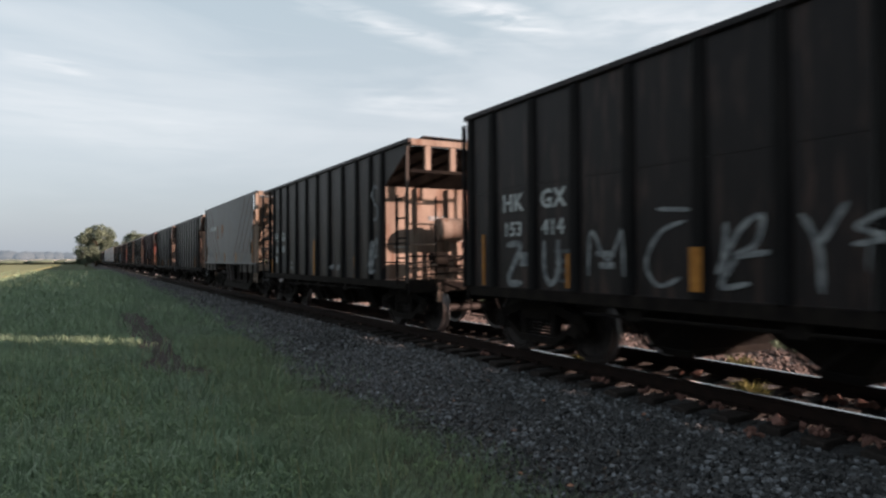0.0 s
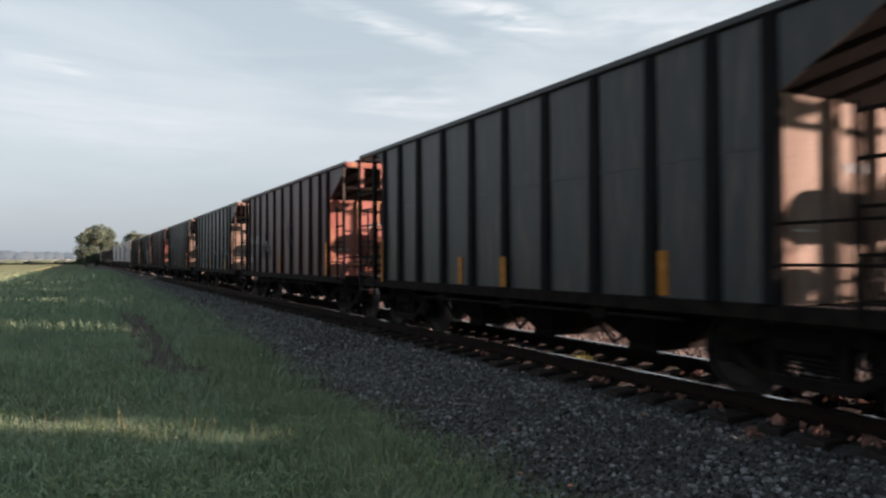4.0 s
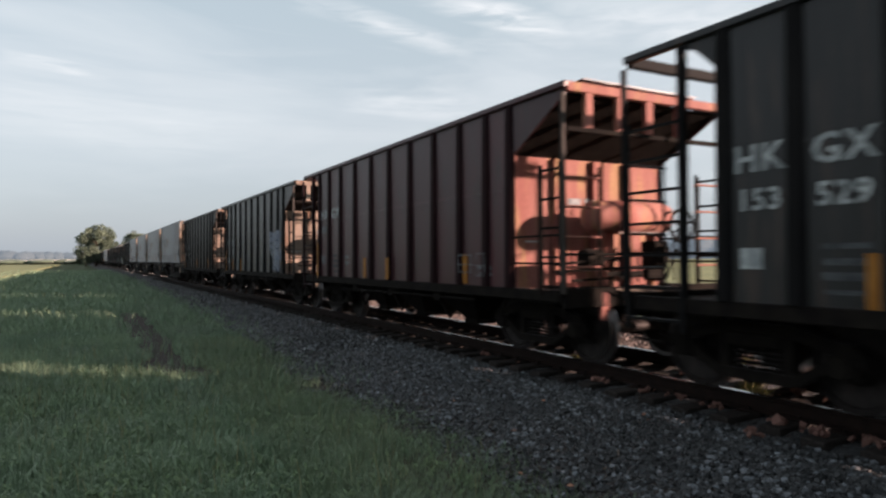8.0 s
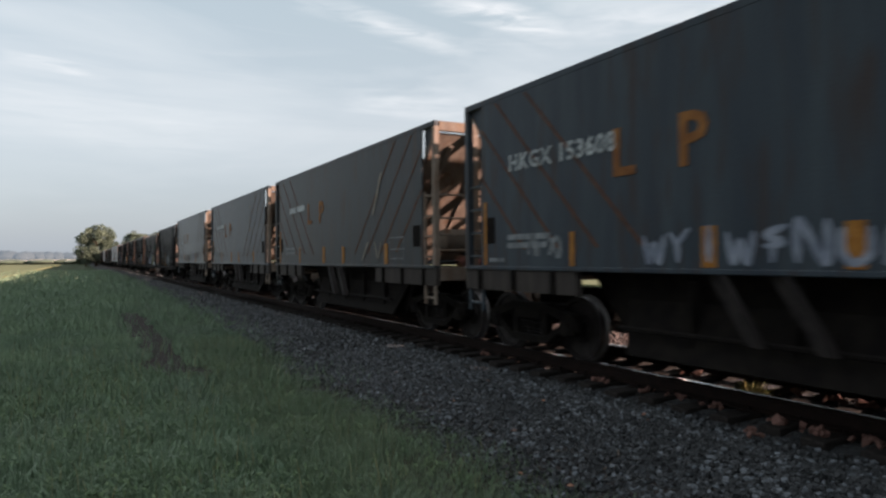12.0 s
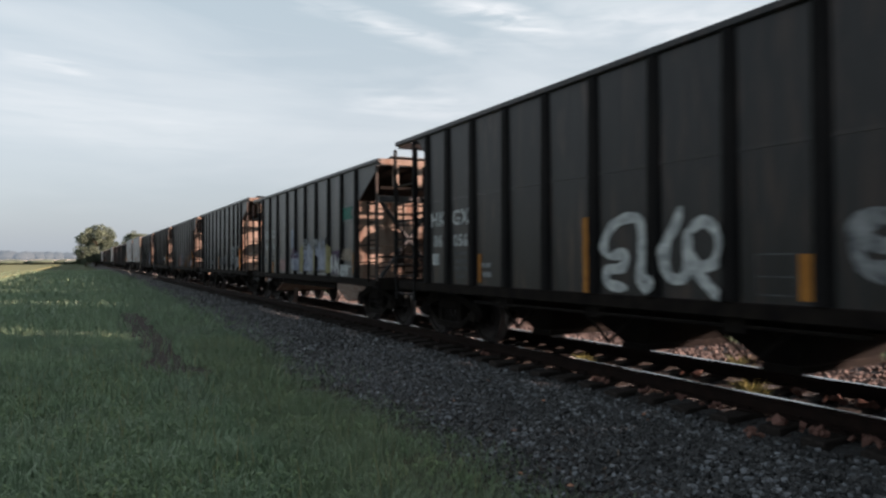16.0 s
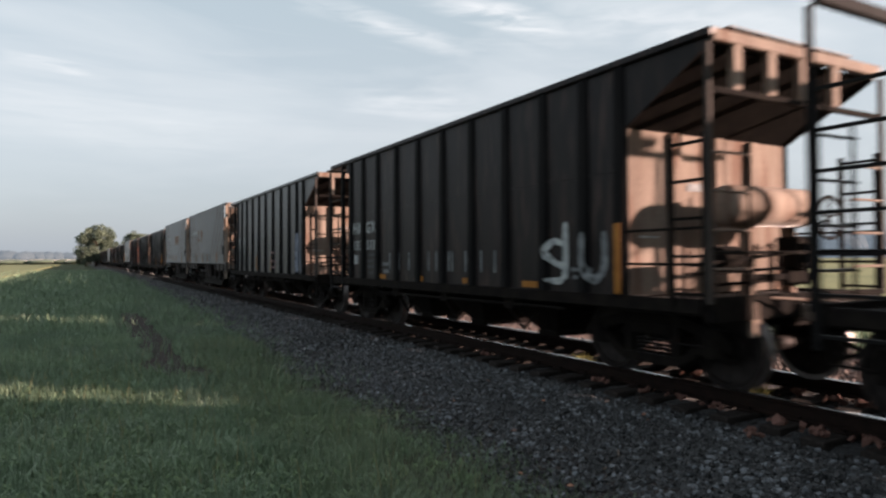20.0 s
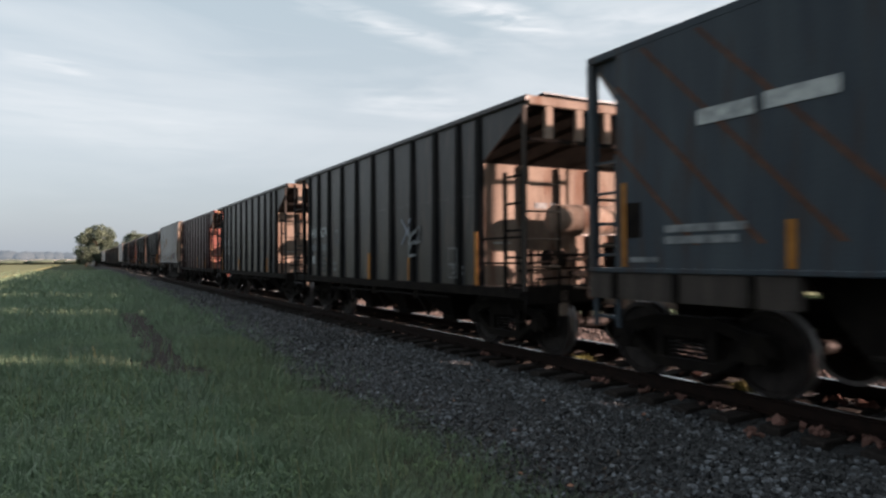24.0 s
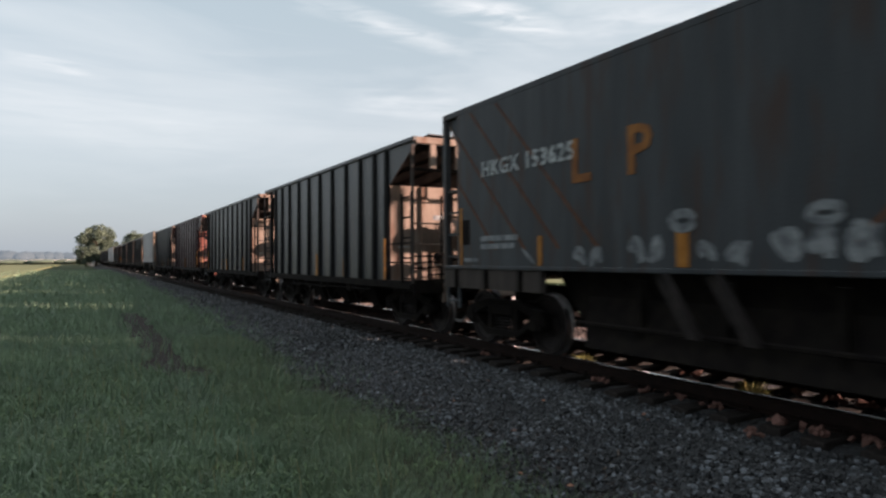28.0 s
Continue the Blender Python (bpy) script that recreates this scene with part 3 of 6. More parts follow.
xs_far = [-1500, -600, -250, -100, -50] + steps(-30, -8, 2.0) + steps(-7.5, 12, 0.5) + steps(14, 60, 4.0) + [120, 300, 700, 1500]
ground = tagged(strip_sheet("ground", xs_far, ys_far, M["soil"], 0.03), "rough green meadow turf on flat dark soil", "ground", kind="structure")

xs_bed = steps(TRACK_X - 3.75, TRACK_X + 5.4, 0.15)
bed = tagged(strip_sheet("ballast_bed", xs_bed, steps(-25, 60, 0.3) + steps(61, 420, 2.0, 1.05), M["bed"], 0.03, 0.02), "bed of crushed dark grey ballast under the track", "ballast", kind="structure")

margin = tagged(strip_sheet("trodden_margin", steps(1.95, 4.15, 0.12), steps(-6, 60, 0.25), M["dirt"], 0.03, 0.034), "strip of dark trodden soil between grass and ballast", "soil", kind="structure")
worn = tagged(strip_sheet("worn_strip", steps(0.75, 2.25, 0.12), steps(11, 27, 0.25), M["dirt"], 0.02, 0.014), "patch of dark bare soil worn through the grass", "soil", kind="structure")
field_bm = bmesh.new()
box(field_bm, -900, -6.9, 26, 330, -0.3, 0.30)
field = tagged(part("crop_field", field_bm, M["crop"]), "sunlit yellow-green ripening crop field", "field", kind="structure")
field_east_bm = bmesh.new()
box(field_east_bm, 26, 700, -250, 330, -0.3, 0.30)
field_east = tagged(part("crop_field", field_east_bm, M["crop"]), "sunlit yellow-green crop field beyond the track", "field", kind="structure")


# ---- the train ----
def wheel_set_mesh():
    bm = bmesh.new()
    for s in (-1, 1):
        prof = [(0.11, 0.66), (0.16, 0.66), (0.19, 0.70), (0.40, 0.715), (0.43, 0.70), (0.487, 0.69), (0.487, 0.715), (0.462, 0.725), (0.455, 0.825), (0.40, 0.83), (0.385, 0.80), (0.2, 0.775), (0.16, 0.82), (0.11, 0.82)]
        lathe(bm, [(r, s * a) for r, a in prof], 28, Matrix.Identity(4))
        # casting windows and cap bolts make the turning visible
        for i in range(3):
            a = 2 * math.pi * i / 3
            rod(bm, (s * 0.99, 0.055 * math.cos(a), 0.055 * math.sin(a)), (s * 1.035, 0.055 * math.cos(a), 0.055 * math.sin(a)), 0.017, 6)
    rod(bm, (-1.02, 0, 0), (1.02, 0, 0), 0.08, 14)
    mesh = to_mesh("wheel_set", bm, [M["wheel"], M["tread"]])
    for p in mesh.polygons:
        r = math.hypot(p.center.y, p.center.z)
        if r > 0.448 and abs(p.center.x) < 0.83:
            p.material_index = 1
    return mesh


def side_frame_mesh():
    """One cast side frame with its window openings, bearing adapters and spring nest."""
    bm = bmesh.new()
    top = [(-1.12, 0.56), (-1.0, 0.66), (-0.78, 0.70), (-0.42, 0.80), (0.42, 0.80), (0.78, 0.70), (1.0, 0.66), (1.12, 0.56)]
    for (ya, za), (yb, zb) in zip(top, top[1:]):
        prism(bm, [(ya, za), (yb, zb), (yb, zb - 0.13), (ya, za - 0.13)], -0.08, 0.08)
    low = [(-1.0, 0.55), (-0.42, 0.20), (0.42, 0.20), (1.0, 0.55)]
    for (ya, za), (yb, zb) in zip(low, low[1:]):
        prism(bm, [(ya, za), (yb, zb), (yb, zb + 0.11), (ya, za + 0.11)], -0.09, 0.09)
    for y in (-0.36, 0.36):
        box(bm, -0.07, 0.07, y - 0.06, y + 0.06, 0.28, 0.72)
    for y in (-0.89, 0.89):
        box(bm, -0.09, 0.10, y - 0.15, y + 0.15, 0.36, 0.56, 0.02)
        rod(bm, (-0.14, y, 0.457), (0.12, y, 0.457), 0.105, 12)
    for y in (-0.22, -0.075, 0.075, 0.22):
        for k in range(5):
            z = 0.31 + k * 0.05
            rod(bm, (0, y, z), (0, y, z + 0.03), 0.062 if k % 2 else 0.055, 10)
    box(bm, -0.10, 0.10, -0.32, 0.32, 0.545, 0.70, 0.02)
    return to_mesh("side_frame", bm, M["under"])


def bolster_mesh():
    bm = bmesh.new()
    prism(bm, [(-0.18, 0.55), (0.18, 0.55), (0.2, 0.74), (-0.2, 0.74)], -1.0, 1.0)
    rod(bm, (0, 0, 0.7), (0, 0, 0.83), 0.2, 16)
    for y in (-0.48, 0.48):
        box(bm, -0.78, 0.78, y - 0.05, y + 0.05, 0.38, 0.48)
    return to_mesh("bolster", bm, M["under"])


def coupler_mesh():
    bm = bmesh.new()
    box(bm, -0.09, 0.09, -0.75, 0.0, 0.76, 0.94, 0.02)
    prism(bm, [(-0.98, 0.72), (-0.78, 0.72), (-0.70, 0.78), (-0.70, 0.98), (-0.78, 1.0), (-0.98, 1.0)], -0.17, 0.06)
    rod(bm, (0.05, -0.92, 0.70), (0.05, -0.92, 1.0), 0.085, 12)
    box(bm, 0.02, 0.16, -0.98, -0.80, 0.74, 0.96, 0.03)
    rod(bm, (-0.05, -0.70, 0.99), (-0.75, -0.45, 1.04), 0.018, 6)
    return to_mesh("coupler", bm, M["dusty"])


def hose_mesh():
    bm = bmesh.new()
    pts = [Vector((0.32, -0.35, 0.78)), Vector((0.33, -0.5, 0.66)), Vector((0.30, -0.66, 0.50)), Vector((0.22, -0.86, 0.42)), Vector((0.15, -1.0, 0.46))]
    for p, q in zip(pts, pts[1:]):
        rod(bm, p, q, 0.03, 7)
    return to_mesh("air_hose", bm, M["under"])


SHARED = dict(wheels=wheel_set_mesh(), frame=side_frame_mesh(), bolster=bolster_mesh(), coupler=coupler_mesh(), hose=hose_mesh())
TRUCK_Y, AXLE = 4.42, 0.89
HALF = 5.73
BOXY_RIBS = (5.57, 4.92, 3.90, 2.99, 2.04, 1.04, 0.13, -0.75, -1.70, -2.65, -3.60, -4.40)
OPEN_RIBS = (4.40, 3.45, 2.50, 1.38, 0.48, -0.46, -1.44, -2.47, -3.43, -4.38)
RIB_Y = (4.40, 3.65, 2.82, 1.87, 0.90, -0.06, -1.04, -2.02, -2.94, -3.76, -4.40)


def running_gear(car):
    for s in (-1, 1):
        bolster = link_mesh("bolster", SHARED["bolster"], car, m=pose(0, s * TRUCK_Y, 0))
        for x in (-1, 1):
            link_mesh("side_frame", SHARED["frame"], bolster, m=pose(x * 1.0, 0, 0, 0, 0, 0 if x > 0 else 180))
        for a in (-AXLE, AXLE):
            link_mesh("wheel_set", SHARED["wheels"], car, "wheel set with polished steel treads", m=pose(0, s * TRUCK_Y + a, 0.457))
        link_mesh("coupler", SHARED["coupler"], car, m=pose(0, s * (HALF - 0.38), 0, 0, 0, 0 if s < 0 else 180))
        link_mesh("air_hose", SHARED["hose"], car, m=pose(0, s * (HALF - 0.38), 0, 0, 0, 0 if s < 0 else 180))


def ladder(car, x, y0, y1, z0, z1, mat, count, sill):
    """Two stiles welded to square rungs, all one piece."""
    bm = bmesh.new()
    rungs = [z0 + 0.12 + (z1 - z0 - 0.2) * i / (count - 1) for i in range(count)]
    levels = [z0] + [z + d for z in rungs for d in (-0.016, 0.016)] + [z1]
    inner = []
    for y, way in ((y0, 1), (y1, -1)):
        rows = [[bm.verts.new((x + u, y + v * way, z)) for u, v in ((-0.02, 0.03), (0.02, 0.03), (0.02, -0.03), (-0.02, -0.03))] for z in levels]
        for n, (lo, hi) in enumerate(zip(rows, rows[1:])):
            for a in range(4):
                if a == 0 and n % 2 == 1:
                    continue
                bm.faces.new((lo[a], lo[(a + 1) % 4], hi[(a + 1) % 4], hi[a]))
        bm.faces.new(rows[0])
        bm.faces.new(rows[-1])
        inner.append([(lo[0], lo[1], hi[1], hi[0]) for n, (lo, hi) in enumerate(zip(rows, rows[1:])) if n % 2 == 1])
    for p, q in zip(*inner):
        for a in range(4):
            bm.faces.new((p[a], p[(a + 1) % 4], q[(a + 1) % 4], q[a]))
    bmesh.ops.recalc_face_normals(bm, faces=bm.faces[:])
    return part("ladder", bm, mat, car)


def tank(car, x0, x1, y, z, r, mat, name="air_reservoir"):
    bm = bmesh.new()
    L = x1 - x0
    prof = [(0.02, 0), (r * 0.6, 0.015), (r * 0.92, 0.06), (r, 0.12), (r, L * 0.32), (r * 1.03, L * 0.325), (r * 1.03, L * 0.36), (r, L * 0.365), (r, L - 0.12), (r * 0.92, L - 0.06), (r * 0.6, L - 0.015), (0.02, L)]
    lathe(bm, prof, 20, Matrix.Translation((x0, y, z)))
    for f in bm.faces:
        f.smooth = True
    return part(name, bm, mat, car)


def brake_gear(car, mat, dark, y):
    """Brake cylinder, valve block, levers, pipes and hand wheel on the front platform."""
    part("brake_cylinder", lathe(bmesh.new(), [(0.05, 0), (0.15, 0.01), (0.15, 0.32), (0.1, 0.34), (0.04, 0.36), (0.03, 0.62)], 16, Matrix.Translation((-0.75, y, 1.45))), dark, car)
    part("control_valve", boxes((0.55, 0.85, y - 0.16, y + 0.14, 1.32, 1.72), (0.60, 0.80, y - 0.24, y - 0.16, 1.40, 1.64), (0.5, 0.9, y - 0.06, y + 0.06, 1.12, 1.32), bevel=0.02), dark, car)
    part("brake_rigging", rods([((-1.3, y - 0.1, 1.38), (0.5, y - 0.1, 1.52)), ((-1.3, y - 0.05, 1.28), (0.4, y - 0.05, 1.33)), ((-0.9, y + 0.05, 1.14), (0.9, y + 0.05, 1.2)), ((0.7, y, 1.7), (0.7, y, 2.1)), ((0.2, y - 0.15, 1.1), (0.2, y - 0.15, 1.5)), ((-0.35, y - 0.12, 1.05), (-0.2, y - 0.12, 1.62)), ((0.95, y, 1.12), (1.2, y, 1.6))], 0.02), dark, car)
    part("brake_lever", boxes((-0.45, 0.25, y - 0.2, y - 0.17, 1.20, 1.27), (-0.06, 0.0, y - 0.22, y - 0.19, 1.08, 1.62)), dark, car)


def hopper_bay(car, y, w_top, w_low, mat, z_top=1.02, z_low=0.28):
    """One funnel with its gate frame."""
    bm = bmesh.new()
    top = [(-1.25, y - w_top / 2, z_top), (1.25, y - w_top / 2, z_top), (1.25, y + w_top / 2, z_top), (-1.25, y + w_top / 2, z_top)]
    low = [(-0.72, y - w_low / 2, z_low), (0.72, y - w_low / 2, z_low), (0.72, y + w_low / 2, z_low), (-0.72, y + w_low / 2, z_low)]
    a, b = [bm.verts.new(p) for p in top], [bm.verts.new(p) for p in low]
    for i in range(4):
        bm.faces.new((a[i], a[(i + 1) % 4], b[(i + 1) % 4], b[i]))
    bm.faces.new(b)
    bm.faces.new(a[::-1])
    bmesh.ops.recalc_face_normals(bm, faces=bm.faces[:])
    bay = part("hopper_bay", bm, mat, car)
    part("gate_frame", boxes((-0.76, 0.76, y - w_low / 2 - 0.05, y + w_low / 2 + 0.05, z_low - 0.05, z_low + 0.03)), mat, bay)
    rod_mesh = to_mesh("bay_brace", rods([((0, -(w_top / 2 - 0.2), z_top - 0.1), (0, 0, z_low + 0.08)), ((0, w_top / 2 - 0.2, z_top - 0.1), (0, 0, z_low + 0.08))], 0.025, 6), mat)
    for x in (-1.2, 1.2):
        link_mesh("bay_brace", rod_mesh, bay, m=pose(x, y, 0))
    return bay


def side_hopper(look_name, paint, end_paint, top=3.82, open_floor=False, flush=False):
    """A ribbed open-top hopper car; front at -y."""
    car = new(look_name)
    under = M["under"]
    W, S = 1.6, 1.5          # outer half width over ribs, half width at the sheets
    rec, z0 = 1.27, 1.02
    rear = 0.10 if flush else rec
    rib_ys = OPEN_RIBS if open_floor else (BOXY_RIBS if flush else RIB_Y)
    # the dark rib paint also covers the rear posts and end
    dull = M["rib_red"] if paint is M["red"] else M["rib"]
    y_a, y_b = -HALF + rec, HALF - rear
    for s in (-1, 1):
        if s > 0:
            part("side_sheet", boxes((s * S - 0.02, s * S + 0.02, y_a, y_b, z0, top - 0.05)), paint, car)
        else:
            edges = [y_a] + sorted(rib_ys)[1:-1] + [y_b]
            for ya, yb in zip(edges, edges[1:]):
                part("side_panel", boxes((s * S - 0.02, s * S + 0.02, ya, yb, z0, top - 0.05)), paint, car)
        # front gusset reaches out to the end beam under the chord
        g = prism(bmesh.new(), [(y_a, top - 0.84), (y_a, top - 0.06), (-HALF + 0.06, top - 0.06), (-HALF + 0.06, top - 0.17)], s * S - 0.018, s * S + 0.018)
        part("gusset", g, paint, car)
        if not flush:
            g = prism(bmesh.new(), [(y_b, top - 0.45), (y_b, top - 0.06), (HALF - 0.7, top - 0.06), (HALF - 1.0, top - 0.2)], s * S - 0.018, s * S + 0.018)
            part("gusset", g, paint, car)
        part("top_chord", boxes((s * (W - 0.03) - 0.10 * (s > 0), s * (W - 0.03) + 0.10 * (s < 0), -HALF, HALF, top - 0.09, top), bevel=0.015), paint, car)
        part("side_sill", boxes((s * (W - 0.03) - 0.12 * (s > 0), s * (W - 0.03) + 0.12 * (s < 0), -HALF + 0.15, HALF - 0.15, z0 - 0.14, z0 + 0.02), bevel=0.012), under, car)
        part("sheet_seam", boxes((s * (S + 0.022) - 0.004, s * (S + 0.022) + 0.004, y_a, y_b, top - 1.32, top - 1.28)), paint, car)
        bm = bmesh.new()
        a = [(0.0, -0.115), (0.0, 0.115), (-0.095, 0.055), (-0.095, -0.055)]
        lo = [bm.verts.new((x * -s if s > 0 else x, y, z0 + 0.02)) for x, y in a]
        hi = [bm.verts.new((x * (-0.6 * s if s > 0 else 0.6), y, top - 0.02)) for x, y in a]
        bm.faces.new(lo)
        bm.faces.new(hi[::-1])
        for i in range(4):
            bm.faces.new((lo[i], lo[(i + 1) % 4], hi[(i + 1) % 4], hi[i]))
        bmesh.ops.recalc_face_normals(bm, faces=bm.faces[:])
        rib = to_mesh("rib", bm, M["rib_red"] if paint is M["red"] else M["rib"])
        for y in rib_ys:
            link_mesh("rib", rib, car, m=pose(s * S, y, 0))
        for e in (-1, 1):
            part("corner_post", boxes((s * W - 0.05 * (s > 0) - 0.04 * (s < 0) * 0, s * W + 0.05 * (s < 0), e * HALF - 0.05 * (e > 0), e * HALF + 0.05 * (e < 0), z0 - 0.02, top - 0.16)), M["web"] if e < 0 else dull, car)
        ladder(car, s * (W - 0.03), -HALF + 0.08, -HALF + 0.52, z0 - 0.05, 2.75, under, 5, z0)
        part("side_handrail", rods([((s * (W - 0.03), -HALF + 0.06, z), (s * (W - 0.08), y_a, z)) for z in (1.40, 1.78)], 0.016, 6), under, car)
        if not flush:
            ladder(car, s * (W - 0.03), HALF - 0.84, HALF - 0.06, z0 - 0.35, 3.0, dull, 7, z0)
            part("rear_stanchion", boxes((s * (W - 0.06) - 0.04, s * (W - 0.06) + 0.04, HALF - 0.88, HALF - 0.80, z0, top - 0.11)), dull, car)
    # ends: beams, stiffeners, slope sheets and bulkheads
    for e in (-1, 1):
        ye = e * HALF
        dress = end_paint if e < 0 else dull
        part("end_beam", boxes((-W + 0.1, W - 0.1, ye - 0.09 * (e > 0), ye + 0.09 * (e < 0), top - 0.13, top - 0.002), bevel=0.01), dress, car)
        yb = y_a if e < 0 else y_b
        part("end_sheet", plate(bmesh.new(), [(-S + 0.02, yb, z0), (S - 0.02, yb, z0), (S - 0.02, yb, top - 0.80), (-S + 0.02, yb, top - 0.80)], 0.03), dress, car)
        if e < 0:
            # near-black steel puts the shade under this overhang into the sheet's colour
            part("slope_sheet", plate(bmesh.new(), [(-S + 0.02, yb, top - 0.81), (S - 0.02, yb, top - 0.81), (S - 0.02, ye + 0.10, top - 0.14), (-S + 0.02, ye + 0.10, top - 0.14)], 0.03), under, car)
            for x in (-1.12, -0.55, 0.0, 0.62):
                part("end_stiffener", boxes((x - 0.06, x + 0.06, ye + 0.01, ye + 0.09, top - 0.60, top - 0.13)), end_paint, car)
            part("end_girt", boxes((-W + 0.1, W - 0.1, ye + 0.012, ye + 0.07, top - 0.66, top - 0.60)), under, car)
        else:
            part("slope_sheet", plate(bmesh.new(), [(-S + 0.02, yb, top - 0.81), (S - 0.02, yb, top - 0.81), (S - 0.02, yb + 0.05, top - 0.1), (-S + 0.02, yb + 0.05, top - 0.1)], 0.03), dress, car)
        for x in (-0.72, 0.05, 0.74):
            part("end_post", boxes((x - 0.07, x + 0.07, yb + e * 0.02, yb + e * 0.10, z0, top - 0.83)), dress, car)
        part("end_platform", boxes((-W + 0.06, W - 0.06, e * (HALF - 0.10), yb, z0 - 0.16, z0 - 0.02), (-W + 0.05, W - 0.05, e * (HALF - 0.10), e * (HALF - 0.02), z0 - 0.22, z0 + 0.05), bevel=0.01), under, car)
        iron = to_mesh("grab_iron", rods([((-0.3, 0, 0), (0.3, 0, 0)), ((-0.3, 0, 0), (-0.3, 0.05, -0.01)), ((0.3, 0, 0), (0.3, 0.05, -0.01))], 0.016, 6), end_paint if e < 0 else paint)
        for x in (-1.25, 1.25):
            for z in (1.35, 1.75, 2.15, 2.55):
                link_mesh("grab_iron", iron, car, m=pose(x, ye - e * 0.02, z, 0, 0, 0 if e < 0 else 180))
        part("handrail", rods([((-W + 0.05, ye - e * 0.03, 1.52), (W - 0.05, ye - e * 0.03, 1.52)), ((-0.95, ye - e * 0.03, 1.02), (-0.95, ye - e * 0.03, 2.7)), ((0.95, ye - e * 0.03, 1.02), (0.95, ye - e * 0.03, 2.7))], 0.02, 6), under, car)
    tank(car, -0.62, 1.0, -HALF + 0.66, 2.08, 0.245, end_paint)
    for x in (-0.05, 0.75):
        part("reservoir_bracket", boxes((x - 0.05, x + 0.05, -HALF + 0.65, -HALF + 0.8, 1.0, 1.9)), end_paint, car)
    brake_gear(car, end_paint, under, -HALF + 0.62)
    part("hand_brake_wheel", lathe(bmesh.new(), [(0.245, 0), (0.27, 0.0), (0.285, 0.015), (0.27, 0.03), (0.245, 0.03), (0.245, 0)], 18, Matrix.Translation((1.0, -HALF + 0.32, 1.95)) @ Matrix.Rotation(math.pi / 2, 4, "Z"), False), under, car)
    part("brake_wheel_spoke", rods([((1.0 + 0.25 * math.cos(a), -HALF + 0.33, 1.95 + 0.25 * math.sin(a)), (1.0, -HALF + 0.36, 1.95)) for a in (0.3, 1.56, 2.8, 4.1, 5.3)] + [((1.0, -HALF + 0.34, 1.95), (1.0, -HALF + 0.5, 1.85)), ((1.0, -HALF + 0.5, 1.87), (1.0, -HALF + 0.5, 1.1))], 0.016, 6), under, car)
    part("uncoupling_bracket", boxes((-0.92, -0.80, -HALF + 0.02, -HALF + 0.08, 0.62, 1.0)), end_paint, car)
    for s in (-1, 1):
        for e in (-1, 1):
            ya, yc = e * (HALF - 0.12), e * (HALF - 0.52)
            part("step_stirrup", rods([((s * 1.52, ya, 0.9), (s * 1.52, ya, 0.55)), ((s * 1.52, ya, 0.55), (s * 1.52, yc, 0.55)), ((s * 1.52, yc, 0.55), (s * 1.52, yc, 0.9))], 0.012, 6), under, car)
    part("top_flap", plate(bmesh.new(), [(-1.2, -HALF + 0.05, top + 0.07), (1.0, -HALF + 0.05, top + 0.05), (1.0, -HALF + 0.75, top + 0.005), (-1.2, -HALF + 0.75, top + 0.005)], 0.015), paint, car)
    for x, z in ((-0.35, 2.35), (-0.02, 2.36), (0.45, 2.3)):
        part("end_stencil", boxes((x - 0.13, x + 0.13, y_a - 0.024, y_a - 0.016, z - 0.05, z + 0.05)), M["dim"], car)
    part("end_stencil", boxes((-1.30, -0.98, y_a - 0.024, y_a - 0.016, 1.71, 1.735)), M["white"], car)
    part("center_sill", boxes((-0.18, 0.18, -HALF + 0.1, HALF - 0.1, 0.70, 1.0)), under, car)
    if open_floor:
        for x0, x1 in ((-1.45, -0.1), (0.1, 1.45)):
            part("end_brace", rods([((x0, -HALF + 0.14, z0 + 0.05), (x1, -HALF + 0.14, 2.75)), ((x1, -HALF + 0.16, z0 + 0.05), (x0, -HALF + 0.16, 2.75))], 0.05, 6), paint, car)
        part("end_girt", boxes((-1.5, 1.5, -HALF + 0.08, -HALF + 0.18, 2.7, 2.84)), paint, car)
        part("floor_apron", boxes((-1.40, -1.36, -2.6, 2.4, 0.72, 0.9)), under, car)
        for e in (-1, 1):
            part("floor_slope", plate(bmesh.new(), [(-1.35, e * 3.3, 0.45), (1.35, e * 3.3, 0.45), (1.35, e * 1.9, 1.0), (-1.35, e * 1.9, 1.0)], 0.03), M["dusty"], car)
        part("floor_plate", boxes((-1.45, 1.45, -2.2, 2.2, 0.96, 1.02)), under, car)
    else:
        for y in (-2.0, 0.05, 2.05):
            hopper_bay(car, y, 1.75, 0.36, under, z_low=0.32)
            for x in (-1.42,):
                part("sill_bracket", boxes((x - 0.06, x + 0.06, y - 0.12, y + 0.12, 0.72, 0.90), bevel=0.01), under, car)
        part("floor_slope", plate(bmesh.new(), [(-1.4, y_a, 1.5), (1.4, y_a, 1.5), (1.4, -3.0, 1.0), (-1.4, -3.0, 1.0)], 0.03), under, car)
        part("floor_slope", plate(bmesh.new(), [(-1.4, y_b, 1.5), (1.4, y_b, 1.5), (1.4, 3.0, 1.0), (-1.4, 3.0, 1.0)], 0.03), under, car)
        part("gate_rod", rods([((-1.46, -3.3, 0.80), (-1.46, 2.9, 0.76))], 0.02, 6), under, car)
    running_gear(car)
    return car


